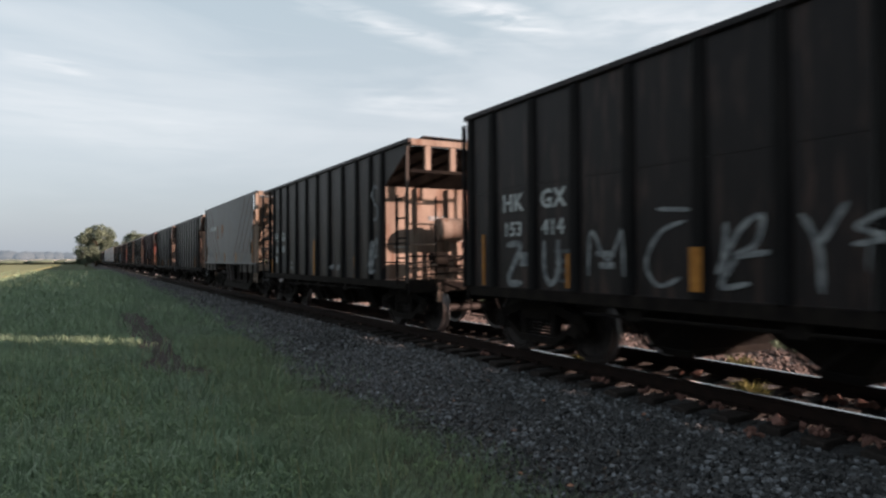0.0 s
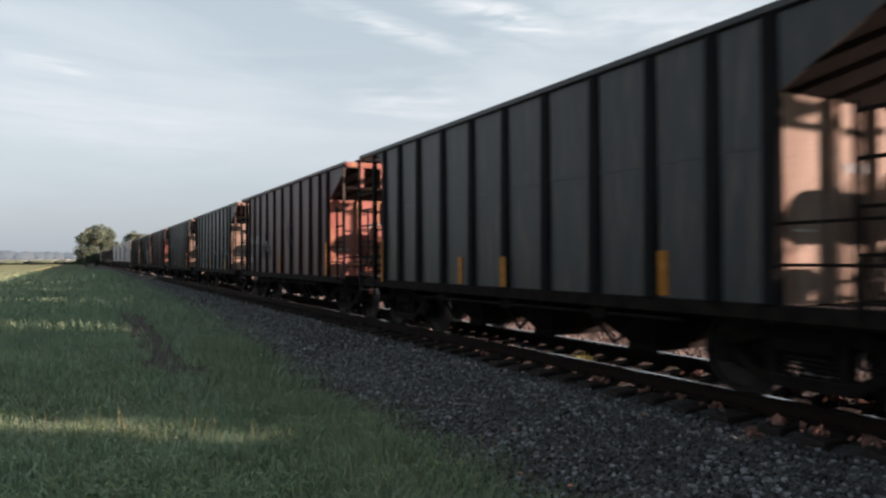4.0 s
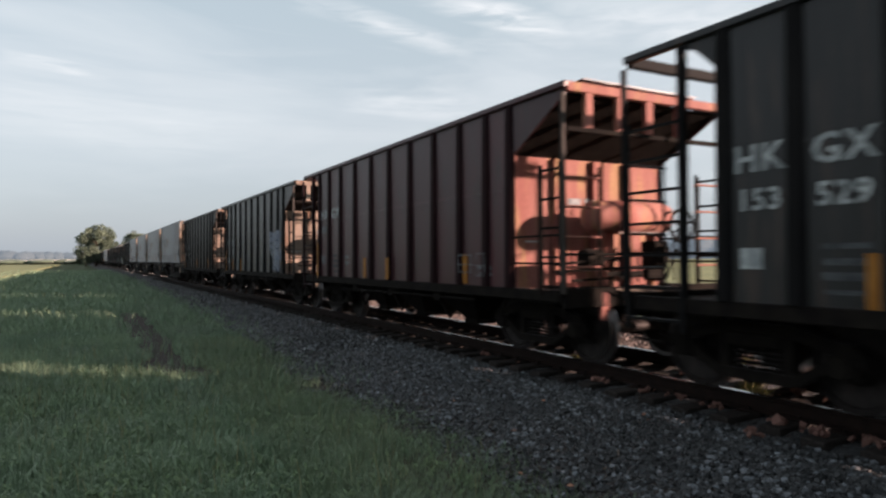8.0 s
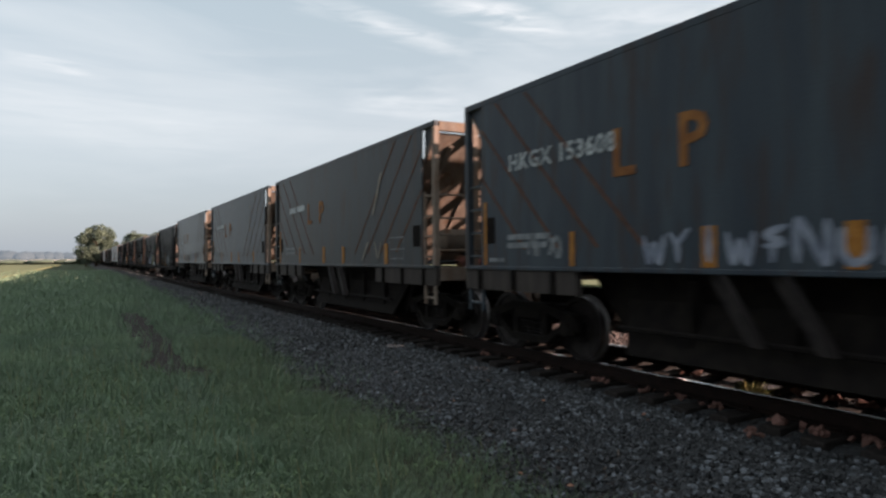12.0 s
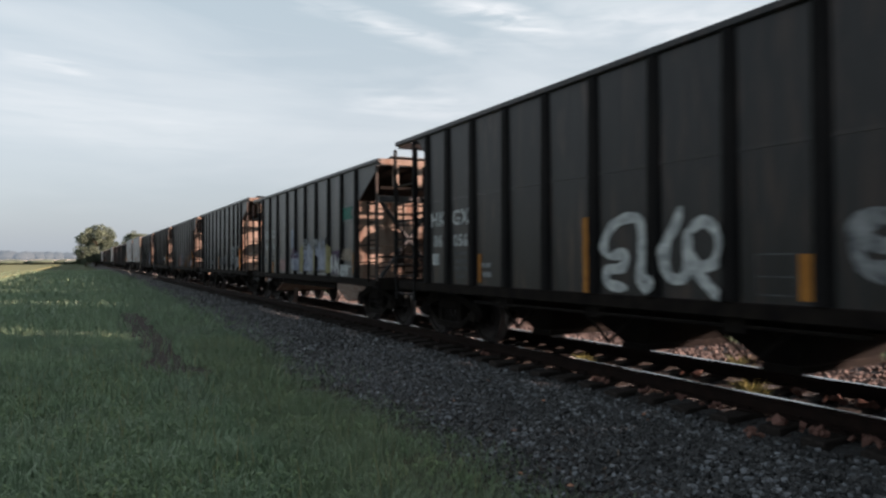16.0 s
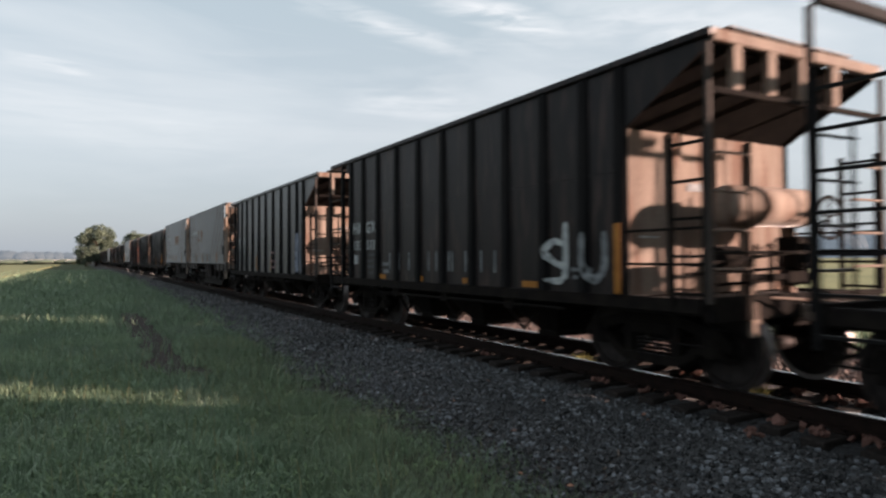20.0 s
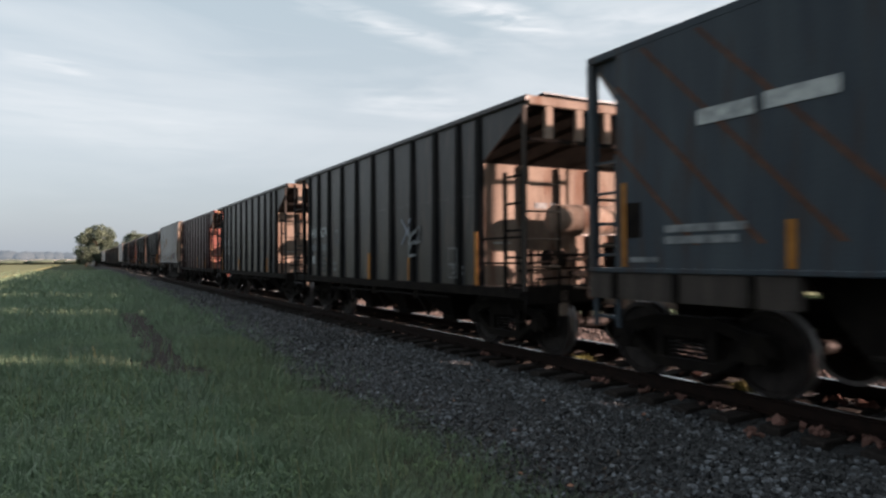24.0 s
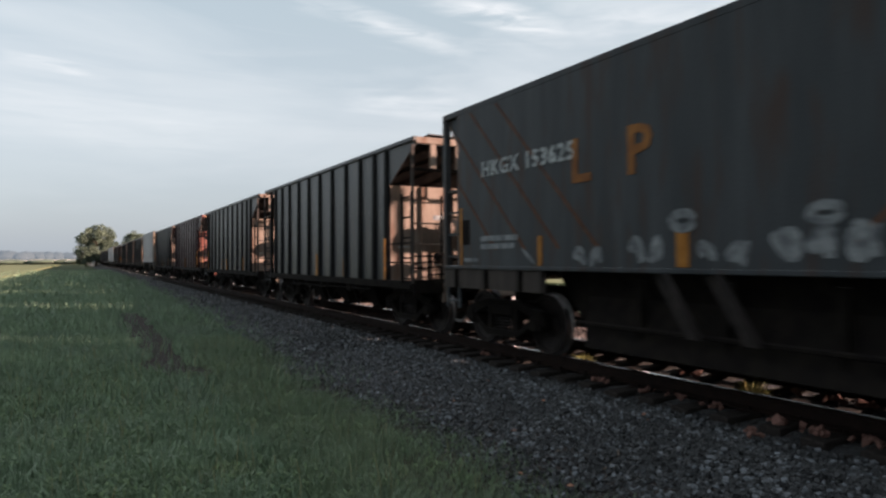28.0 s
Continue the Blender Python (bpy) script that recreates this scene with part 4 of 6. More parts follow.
def smooth_hopper(look_name, paint, end_paint, top=3.95):
    """A tall smooth-sided ballast hopper with a deep sill and a belly below; front at -y."""
    car = new(look_name)
    under = M["under"]
    W, z0, hl = 1.6, 1.35, 5.42
    rec = 0.5
    y_a, y_b = -hl + rec, hl - rec
    for s in (-1, 1):
        part("side_sheet", boxes((s * W - 0.03 * (s > 0), s * W + 0.03 * (s < 0), y_a, y_b, z0, top - 0.04)), paint, car)
        part("top_chord", boxes((s * (W + 0.004) - 0.09 * (s > 0), s * (W + 0.004) + 0.09 * (s < 0), -hl, hl, top - 0.10, top), bevel=0.012), paint, car)
        part("side_sill", boxes((s * (W + 0.02) - 0.12 * (s > 0), s * (W + 0.02) + 0.12 * (s < 0), -hl, hl, z0 - 0.05, z0 + 0.006), bevel=0.01), paint, car)
        for y0, y1 in ((-hl, -2.7), (2.7, hl)):
            part("bolster_web", boxes((s * (W - 0.06) - 0.05, s * (W - 0.06) + 0.05, y0, y1, z0 - 0.36, z0 - 0.05)), M["web"], car)
            for k in range(3 if s < 0 else 0):
                yk = y0 + (y1 - y0) * (k + 0.5) / 3
                part("web_rib", boxes((s * (W + 0.01) - 0.025, s * (W + 0.01) + 0.025, yk - 0.03, yk + 0.03, z0 - 0.36, z0 - 0.05)), under, car)
        for y in (0.72, 0.02):
            part("sill_bracket", prism(bmesh.new(), [(y - 0.07, z0 - 0.05), (y + 0.07, z0 - 0.05), (y - 0.40, 0.60), (y - 0.54, 0.60)], s * 1.42 - 0.06, s * 1.42 + 0.06), M["wheel"], car)
        for e in (-1, 1):
            part("corner_post", boxes((s * W - 0.10 * (s > 0), s * W + 0.10 * (s < 0), e * hl - 0.10 * (e > 0), e * hl + 0.10 * (e < 0), z0, top - 0.10)), end_paint if e < 0 else paint, car)
        # inner braces print through the sheet as slanting rusty lines
        for e in (-1, 1):
            for yk in (1.5, 2.25, 3.0, 3.75):
                rise = min(hl - rec - 0.04 - yk, top - 0.12 - z0 - 0.25)
                bm = prism(bmesh.new(), [(e * yk, z0 + 0.25), (e * (yk + 0.06), z0 + 0.25), (e * (yk + rise + 0.05), z0 + 0.25 + rise), (e * (yk + rise), z0 + 0.25 + rise)], s * (W + 0.003) - 0.002, s * (W + 0.003) + 0.002)
                part("rust_line", bm, M["rust"], car)
        for e in (-1, 1):
            part("gusset", prism(bmesh.new(), [(e * (hl - rec), top - 0.72), (e * (hl - rec), top - 0.06), (e * (hl - 0.1), top - 0.06), (e * (hl - 0.1), top - 0.18)], s * (W - 0.08) - 0.012, s * (W - 0.08) + 0.012), paint, car)
        ladder(car, s * (W - 0.05), -hl + 0.08, -hl + 0.46, 0.65, 2.7, end_paint, 6, z0)
        ladder(car, s * (W - 0.05), hl - 0.46, hl - 0.08, 0.65, 2.7, paint, 6, z0)
    for e in (-1, 1):
        ye = e * hl
        dress = end_paint
        part("end_beam", boxes((-W + 0.1, W - 0.1, ye - 0.1 * (e > 0), ye + 0.1 * (e < 0), top - 0.18, top - 0.004), bevel=0.01), dress, car)
        part("end_beam", boxes((-W + 0.1, W - 0.1, ye - 0.1 * (e > 0), ye + 0.1 * (e < 0), z0 - 0.28, z0 - 0.03), bevel=0.01), dress, car)
        part("slope_sheet", plate(bmesh.new(), [(-W + 0.06, ye - e * 0.12, top - 0.2), (W - 0.06, ye - e * 0.12, top - 0.2), (W - 0.06, ye - e * 2.3, z0 + 0.1), (-W + 0.06, ye - e * 2.3, z0 + 0.1)], 0.03), dress, car)
        for x in (-0.75, 0.0, 0.75):
            part("end_post", boxes((x - 0.07, x + 0.07, ye - 0.12 * (e > 0), ye + 0.12 * (e < 0), z0 - 0.05, top - 0.18)), dress, car)
        for x in (-1.1, -0.4, 0.4, 1.1):
            a = Vector((x, ye - e * 0.25, top - 0.4))
            part("slope_rib", rods([(a, (x, ye - e * 2.0, z0 + 0.45))], 0.05, 6), dress, car)
        part("end_rail", rods([((-W + 0.05, ye - e * 0.02, z), (W - 0.05, ye - e * 0.02, z)) for z in (1.62, 2.62)] + [((x0, ye - e * 0.02, z), (x0 + 0.6, ye - e * 0.02, z)) for x0 in (-1.5, 0.9) for z in (1.9, 2.2)], 0.02, 6), dress, car)
        part("end_platform", boxes((-W + 0.1, W - 0.1, e * (hl - 0.1), e * (hl - 1.6), z0 - 0.14, z0 - 0.05)), under, car)
    tank(car, -1.3, 0.55, -hl + 0.42, 1.80, 0.22, end_paint)
    tank(car, -0.9, 0.5, -hl + 0.46, 1.42, 0.12, M["dusty_red"])
    brake_gear(car, end_paint, under, -hl + 0.5)
    # belly: long funnel and its slanting end sheets
    bm = prism(bmesh.new(), [(-3.7, z0 - 0.06), (3.0, z0 - 0.06), (2.2, 0.30), (-3.1, 0.30)], -1.05, 1.05)
    part("belly", bm, under, car)
    for s in (-1, 1):
        part("belly_chute", plate(bmesh.new(), [(s * 1.06, -3.3, 0.95), (s * 1.06, 2.3, 0.95), (s * 1.32, 2.1, 0.30), (s * 1.32, -3.0, 0.30)], 0.03), under, car)
        part("gate_rod", rods([((s * 1.35, -3.0, 0.62), (s * 1.35, 2.2, 0.62))], 0.03, 6), under, car)
        for y in (-2.4, -1.2, 0.0, 1.2):
            part("chute_rib", boxes((s * 1.22 - 0.05, s * 1.22 + 0.05, y - 0.04, y + 0.04, 0.34, 1.2)), under, car)
    part("center_sill", boxes((-0.18, 0.18, -hl + 0.1, hl - 0.1, 0.70, 1.0)), under, car)
    running_gear(car)
    return car


TEMPLATES = dict(
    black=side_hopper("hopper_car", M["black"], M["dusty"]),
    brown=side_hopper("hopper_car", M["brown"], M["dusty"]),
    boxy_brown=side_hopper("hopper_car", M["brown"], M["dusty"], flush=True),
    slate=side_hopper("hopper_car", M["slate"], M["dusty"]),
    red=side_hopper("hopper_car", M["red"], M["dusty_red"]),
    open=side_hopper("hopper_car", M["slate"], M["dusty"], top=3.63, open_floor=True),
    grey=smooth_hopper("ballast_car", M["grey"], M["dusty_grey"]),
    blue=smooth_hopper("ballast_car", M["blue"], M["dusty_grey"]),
)
RIBBED = ("black", "brown", "boxy_brown", "slate", "red", "open")
LABELS = dict(
    boxy_brown="brown-black ribbed steel hopper car scrawled with white graffiti",
    black="black ribbed steel hopper car with dusty brown ends",
    brown="brown-black ribbed steel hopper car with dusty ends",
    slate="slate-black ribbed steel hopper car with dusty brown ends",
    red="oxide-red ribbed steel hopper car with bright red ends",
    open="slate hopper car covered in graffiti, open underneath",
    grey="tall grey smooth-sided ballast car with rusty slanting lines",
    blue="tall blue-grey smooth-sided ballast car with orange letters",
)
# seconds at which each front passes, kind, lower lettering
CARS = [
    (-2.08, "black", ""), (-1.0, "black", ""), (0.084, "boxy_brown", "153 414"), (1.27, "brown", "86 051"), (2.355, "grey", "153607"),
    (3.41, "black", "86 061"), (4.49, "slate", ""), (5.575, "red", "211 070"), (6.67, "black", "86 163"), (7.765, "black", "153 529"),
    (8.86, "red", "21"), (9.945, "black", "86 155"), (11.04, "brown", "86 052"), (12.13, "blue", "153608"), (13.17, "grey", "153604"),
    (14.20, "blue", "153612"), (15.283, "blue", "153609"), (16.32, "black", "86 056"), (17.40, "open", "153 064"), (18.48, "slate", "153 516"),
    (19.57, "black", "86 116"), (20.66, "brown", "153 513"), (21.76, "slate", "86 150"), (22.84, "grey", "153626"), (23.87, "blue", "153621"),
    (24.935, "black", "86 050"), (26.02, "black", "86 006"), (27.12, "red", "210 69"), (28.195, "grey", "153625"),
]
late_kinds = ["slate", "black", "red", "slate", "grey", "black", "brown", "slate", "red", "black", "grey", "blue", "black", "slate"]
t_late = 29.25
for i in range(20):
    CARS.append((t_late, late_kinds[i % len(late_kinds)], ""))
    t_late += 1.086
letter_meshes(["HK", "GX", "L", "P", "HKGX"] + [w for _, _, s in CARS for w in s.split()] + ["HKGX " + s for _, _, s in CARS if s])

SPRAY = {
    # number: rows of (sign, left edge y, foot z, width, height, material, stroke width)
    "153 414": [("Z", 4.55, 1.12, 0.38, 0.55, "dim", 0.10), ("U", 3.68, 1.12, 0.4, 0.6, "dim", 0.08), ("M", 2.75, 1.25, 0.7, 0.55, "dim", 0.05), ("C", 1.85, 1.15, 0.7, 0.75, "dim", 0.05), ("R", 0.85, 1.15, 0.65, 0.75, "dim", 0.06), ("Y", -0.05, 1.15, 0.45, 0.75, "dim", 0.06), ("E", -0.45, 1.35, 0.45, 0.5, "dim", 0.06), ("O", -3.2, 1.2, 0.6, 0.7, "dim", 0.06)],
    "86 051": [("S", -3.85, 2.3, 0.35, 0.75, "dim", 0.07), ("R", -3.8, 1.15, 0.4, 0.8, "dim", 0.07), ("frame", -2.2, 1.15, 0.46, 0.36, "faint", 0.03), ("E", -1.1, 1.18, 0.35, 0.14, "dim", 0.07), ("E", -1.5, 1.16, 0.35, 0.16, "dim", 0.07)],
    "86 061": [("man", 0.62, 2.22, 0.46, 0.72, "white", 0.06), ("frame", -2.35, 1.1, 0.55, 0.5, "dim", 0.035), ("frame", -2.35, 1.62, 0.55, 0.3, "dim", 0.012)],
    "86 163": [("S", 2.9, 1.2, 0.5, 0.6, "dim", 0.08), ("Z", 2.1, 1.2, 0.5, 0.55, "dim", 0.08), ("E", 1.3, 1.2, 0.5, 0.6, "dim", 0.08), ("O", 0.2, 1.15, 0.75, 0.75, "dim", 0.07), ("N", -1.0, 1.15, 0.7, 0.75, "dim", 0.07), ("Y", -2.5, 1.15, 0.6, 0.75, "yellow", 0.1), ("R", -3.2, 1.15, 0.5, 0.7, "yellow", 0.1), ("N", -3.8, 1.15, 0.45, 0.65, "dim", 0.07)],
    "153 529": [("ring", 0.7, 1.75, 0.5, 0.5, "dim", 0.035)],
    "21": [("frame", -3.0, 1.25, 0.3, 0.28, "dim", 0.03), ("frame", -3.45, 1.2, 0.35, 0.35, "dim", 0.03)],
    "86 155": [("frame", 0.55, 1.15, 0.45, 0.6, "dim", 0.14)],
    "86 056": [("tag_a", -0.22, 1.12, 0.82, 0.80, "white", 0.13), ("tag_p", -1.20, 1.04, 0.72, 0.98, "white", 0.13), ("frame", -2.30, 1.12, 0.40, 0.38, "faint", 0.03), ("S", -3.15, 1.36, 0.5, 0.45, "dim", 0.14), ("O", -3.2, 1.30, 0.5, 0.5, "dim", 0.12)],
    "153 516": [("S", 2.3, 1.15, 0.6, 0.75, "dim", 0.07), ("O", 1.5, 1.2, 0.5, 0.9, "dim", 0.06), ("E", 0.5, 1.2, 0.7, 0.7, "dim", 0.08), ("ring", -0.6, 1.55, 0.4, 0.45, "dim", 0.05), ("U", -1.7, 1.3, 0.3, 0.6, "dim", 0.06), ("R", -2.4, 1.15, 0.8, 0.85, "dim", 0.14), ("S", -3.3, 1.15, 0.7, 0.9, "dim", 0.13)],
    "86 116": [("S", 0.95, 1.18, 0.42, 0.48, "pink", 0.11), ("ring", 0.45, 1.18, 0.35, 0.45, "pink", 0.09), ("ring", -0.02, 1.25, 0.38, 0.46, "lilac", 0.08), ("R", -3.78, 1.2, 0.3, 0.34, "lilac", 0.09), ("S", -4.0, 1.2, 0.28, 0.34, "lilac", 0.09)],
    "153 513": [("S", -2.95, 1.15, 0.5, 0.55, "white", 0.09), ("I", -3.2, 1.2, 0.4, 0.75, "white", 0.12), ("U", -3.75, 1.2, 0.45, 0.6, "dim", 0.11)],
    "86 150": [("N", -3.85, 1.1, 0.4, 1.1, "lilac", 0.09), ("S", -0.7, 1.2, 0.8, 0.5, "pink", 0.06), ("frame", -2.2, 1.2, 0.5, 0.4, "dim", 0.03)],
    "86 050": [("ring", 2.4, 1.85, 0.34, 0.34, "dim", 0.05), ("X", -1.5, 1.75, 0.6, 0.5, "lilac", 0.05), ("R", -1.9, 1.5, 0.5, 0.6, "dim", 0.05), ("frame", -3.4, 1.15, 0.4, 0.5, "dim", 0.035)],
    "86 006": [("E", -0.2, 1.3, 0.4, 0.35, "dim", 0.03), ("frame", -2.5, 1.2, 0.5, 0.5, "dim", 0.03)],
    "210 69": [("ring", -0.70, 1.30, 0.28, 0.36, "teal", 0.05), ("ring", -0.92, 1.22, 0.26, 0.40, "teal", 0.05), ("S", -0.72, 1.20, 0.5, 0.42, "teal", 0.04), ("frame", -3.2, 1.6, 0.35, 0.15, "under", 0.08)],
    "211 070": [("Y", 2.0, 1.7, 0.7, 0.55, "dim", 0.05), ("O", -0.6, 1.9, 0.7, 0.7, "violet", 0.05)],
    "153607": [("man", 1.0, 1.36, 0.22, 0.42, "dim", 0.08), ("V", -0.74, 1.38, 0.28, 0.28, "dim", 0.06), ("slash", -2.5, 1.72, -0.4, -0.34, "tan", 0.14), ("slash", -3.24, 1.72, -0.4, -0.34, "tan", 0.14)],
    "153608": [(s, 1.52 - 0.36 * k, 1.42, 0.30, 0.30 + 0.04 * (k % 3), "lilac", 0.075) for k, s in enumerate("WYIWENUR")] + [("frame", -2.4, 1.42, 0.7, 0.36, "dim", 0.06)],
    "153604": [("slash", -2.0, 1.45, 0.35, 0.4, "tan", 0.06), ("V", -2.7, 1.5, 0.4, 0.35, "tan", 0.05), ("slash", -2.6, 2.4, 0.5, 0.9, "tan", 0.09)],
    "153612": [("Z", -2.6, 2.6, 0.4, 0.8, "tan", 0.06), ("V", -2.0, 1.5, 0.4, 0.4, "tan", 0.05), ("I", -2.7, 1.5, 0.3, 0.4, "tan", 0.05)],
    "153609": [("tag_a", -1.24, 1.5, 0.42, 0.46, "lilac", 0.07), ("R", -1.6, 1.5, 0.42, 0.46, "lilac", 0.06)],
    "153625": [("ring", 0.37, 1.78, 0.28, 0.16, "dim", 0.10), ("ring", -1.15, 1.78, 0.26, 0.14, "dim", 0.09), ("slash", 3.1, 1.62, 0.3, -0.22, "dim", 0.06), ("R", -2.2, 1.42, 0.35, 0.45, "violet", 0.09), ("I", -2.6, 1.42, 0.3, 0.45, "violet", 0.09), ("P", -2.85, 1.42, 0.35, 0.45, "violet", 0.09), ("S", -3.5, 1.42, 0.35, 0.45, "violet", 0.09)],
    "153621": [("slash", 1.5, 1.42, -0.3, 0.3, "tan", 0.12), ("slash", -3.0, 1.45, 0.5, 0.4, "tan", 0.12)],
    "153626": [("slash", 3.25, 1.4, 0.22, 0.24, "tan", 0.12), ("slash", 2.62, 1.4, 0.25, 0.24, "tan", 0.12), ("N", 0.8, 1.45, 0.6, 0.3, "dim", 0.06), ("W", -0.2, 1.45, 0.7, 0.35, "dim", 0.06), ("S", -1.2, 1.45, 0.5, 0.35, "dim", 0.06)],
}
# reflective strips: middle, foot, head, width
STRIPS = {
    "86 061": ((1.28, 1.03, 1.46, 0.09), (0.04, 1.03, 1.50, 0.10), (-1.78, 1.20, 1.58, 0.20), (-3.12, 1.08, 1.62, 0.15)),
    "86 056": ((2.62, 1.09, 1.54, 0.08), (0.02, 1.04, 1.98, 0.09), (-2.82, 1.08, 1.50, 0.19)),
    "86 006": ((4.40, 1.0, 1.92, 0.07), (2.95, 1.05, 1.52, 0.10), (1.35, 1.06, 1.50, 0.16), (0.05, 1.06, 1.52, 0.17), (-3.2, 1.06, 1.52, 0.16)),
    "86 155": ((4.40, 1.0, 1.90, 0.07), (3.36, 1.04, 1.48, 0.13), (1.76, 1.04, 1.50, 0.16), (1.01, 1.07, 1.15, 0.14), (-4.3, 1.06, 2.0, 0.12)),
    "86 051": ((4.40, 1.02, 1.5, 0.07), (2.95, 1.04, 1.5, 0.10), (0.02, 1.05, 1.98, 0.10), (-2.80, 1.06, 1.52, 0.16)),
    "210 69": ((2.2, 1.06, 1.5, 0.12), (0.39, 1.06, 1.46, 0.13), (-1.12, 1.06, 1.62, 0.16), (-3.2, 1.06, 1.5, 0.14)),
    "86 150": ((1.3, 1.1, 1.6, 0.10), (-0.75, 1.10, 1.56, 0.11), (-2.75, 1.12, 1.57, 0.12)),
    "86 116": ((1.54, 1.06, 1.48, 0.10), (-1.34, 1.05, 1.53, 0.11), (-3.03, 1.32, 1.75, 0.12), (-4.42, 1.02, 1.95, 0.10)),
    "153 414": ((5.20, 1.05, 1.85, 0.07), (3.10, 1.08, 1.53, 0.14), (1.04, 1.12, 1.58, 0.15), (-1.7, 1.08, 1.55, 0.15), (-4.42, 1.05, 1.88, 0.10)),
    "153 064": ((3.12, 1.05, 1.40, 0.10), (-4.22, 1.10, 1.62, 0.16)),
    "153 513": ((-4.42, 1.05, 1.88, 0.10),),
}
OTHER_STRIPS = [((4.40, 1.0, 1.9, 0.07), (1.3, 1.05, 1.5, 0.14), (-0.08, 1.05, 1.5, 0.15), (-3.1, 1.06, 1.55, 0.15)), ((3.0, 1.04, 1.5, 0.10), (0.02, 1.04, 1.6, 0.13), (-1.85, 1.06, 1.5, 0.16), (-4.42, 1.05, 1.9, 0.10))]


SMOOTH_STRIPS = {
    "": ((4.80, 2.34, 0.07), (2.75, 1.81, 0.09), (0.65, 1.79, 0.17), (-0.78, 1.77, 0.16), (-3.3, 1.79, 0.16)),
    "153607": ((4.80, 2.2, 0.07), (2.32, 1.76, 0.10), (0.32, 1.77, 0.14), (-2.0, 1.78, 0.15), (-4.85, 2.2, 0.10)),
    "153609": ((4.80, 2.2, 0.07), (2.15, 1.80, 0.10), (0.66, 1.74, 0.11), (-2.15, 1.82, 0.16), (-4.85, 2.2, 0.10)),
    "153625": ((4.80, 2.3, 0.07), (2.68, 1.78, 0.09), (0.24, 1.80, 0.16), (-1.9, 1.78, 0.15), (-4.85, 2.4, 0.12)),
}
# faint tangled tags: ends, foot, head, material, seed, count, stroke width
TANGLES = {
    "153609": ((1.95, 0.75, 1.42, 1.72, "faint", 3, 4, 0.06), (0.55, -0.2, 1.42, 1.80, "faint", 5, 4, 0.07), (-0.3, -1.15, 1.60, 1.94, "dim", 7, 3, 0.05), (-2.3, -3.1, 1.5, 1.92, "dim", 9, 3, 0.06), (3.7, 2.9, 1.40, 1.80, "dim", 15, 2, 0.05)),
    "153625": ((2.0, 1.4, 1.39, 1.60, "dim", 11, 2, 0.07), (1.0, 0.45, 1.40, 1.70, "dim", 12, 2, 0.09), (0.08, -0.58, 1.42, 1.62, "dim", 13, 2, 0.08), (-0.75, -1.75, 1.46, 1.76, "dim", 14, 3, 0.09)),
    "86 163": ((2.9, 1.0, 1.15, 1.75, "faint", 21, 4, 0.08), (-2.2, -3.9, 1.15, 1.8, "faint", 22, 3, 0.08)),
    "153608": ((3.8, 2.9, 1.45, 1.75, "dim", 31, 2, 0.06),),
    "153 516": ((1.5, -3.6, 1.15, 1.75, "faint", 41, 7, 0.10),),
    "211 070": ((2.8, 1.2, 1.5, 2.1, "faint", 51, 2, 0.06),),
    "86 155": ((-2.95, -4.2, 1.2, 2.3, "dim", 61, 3, 0.05),),
}
UNREAD = {"153607", "153604", "153612", "153626", "153621", "86 150", "86 116", "211 070", "86 050", "21"}


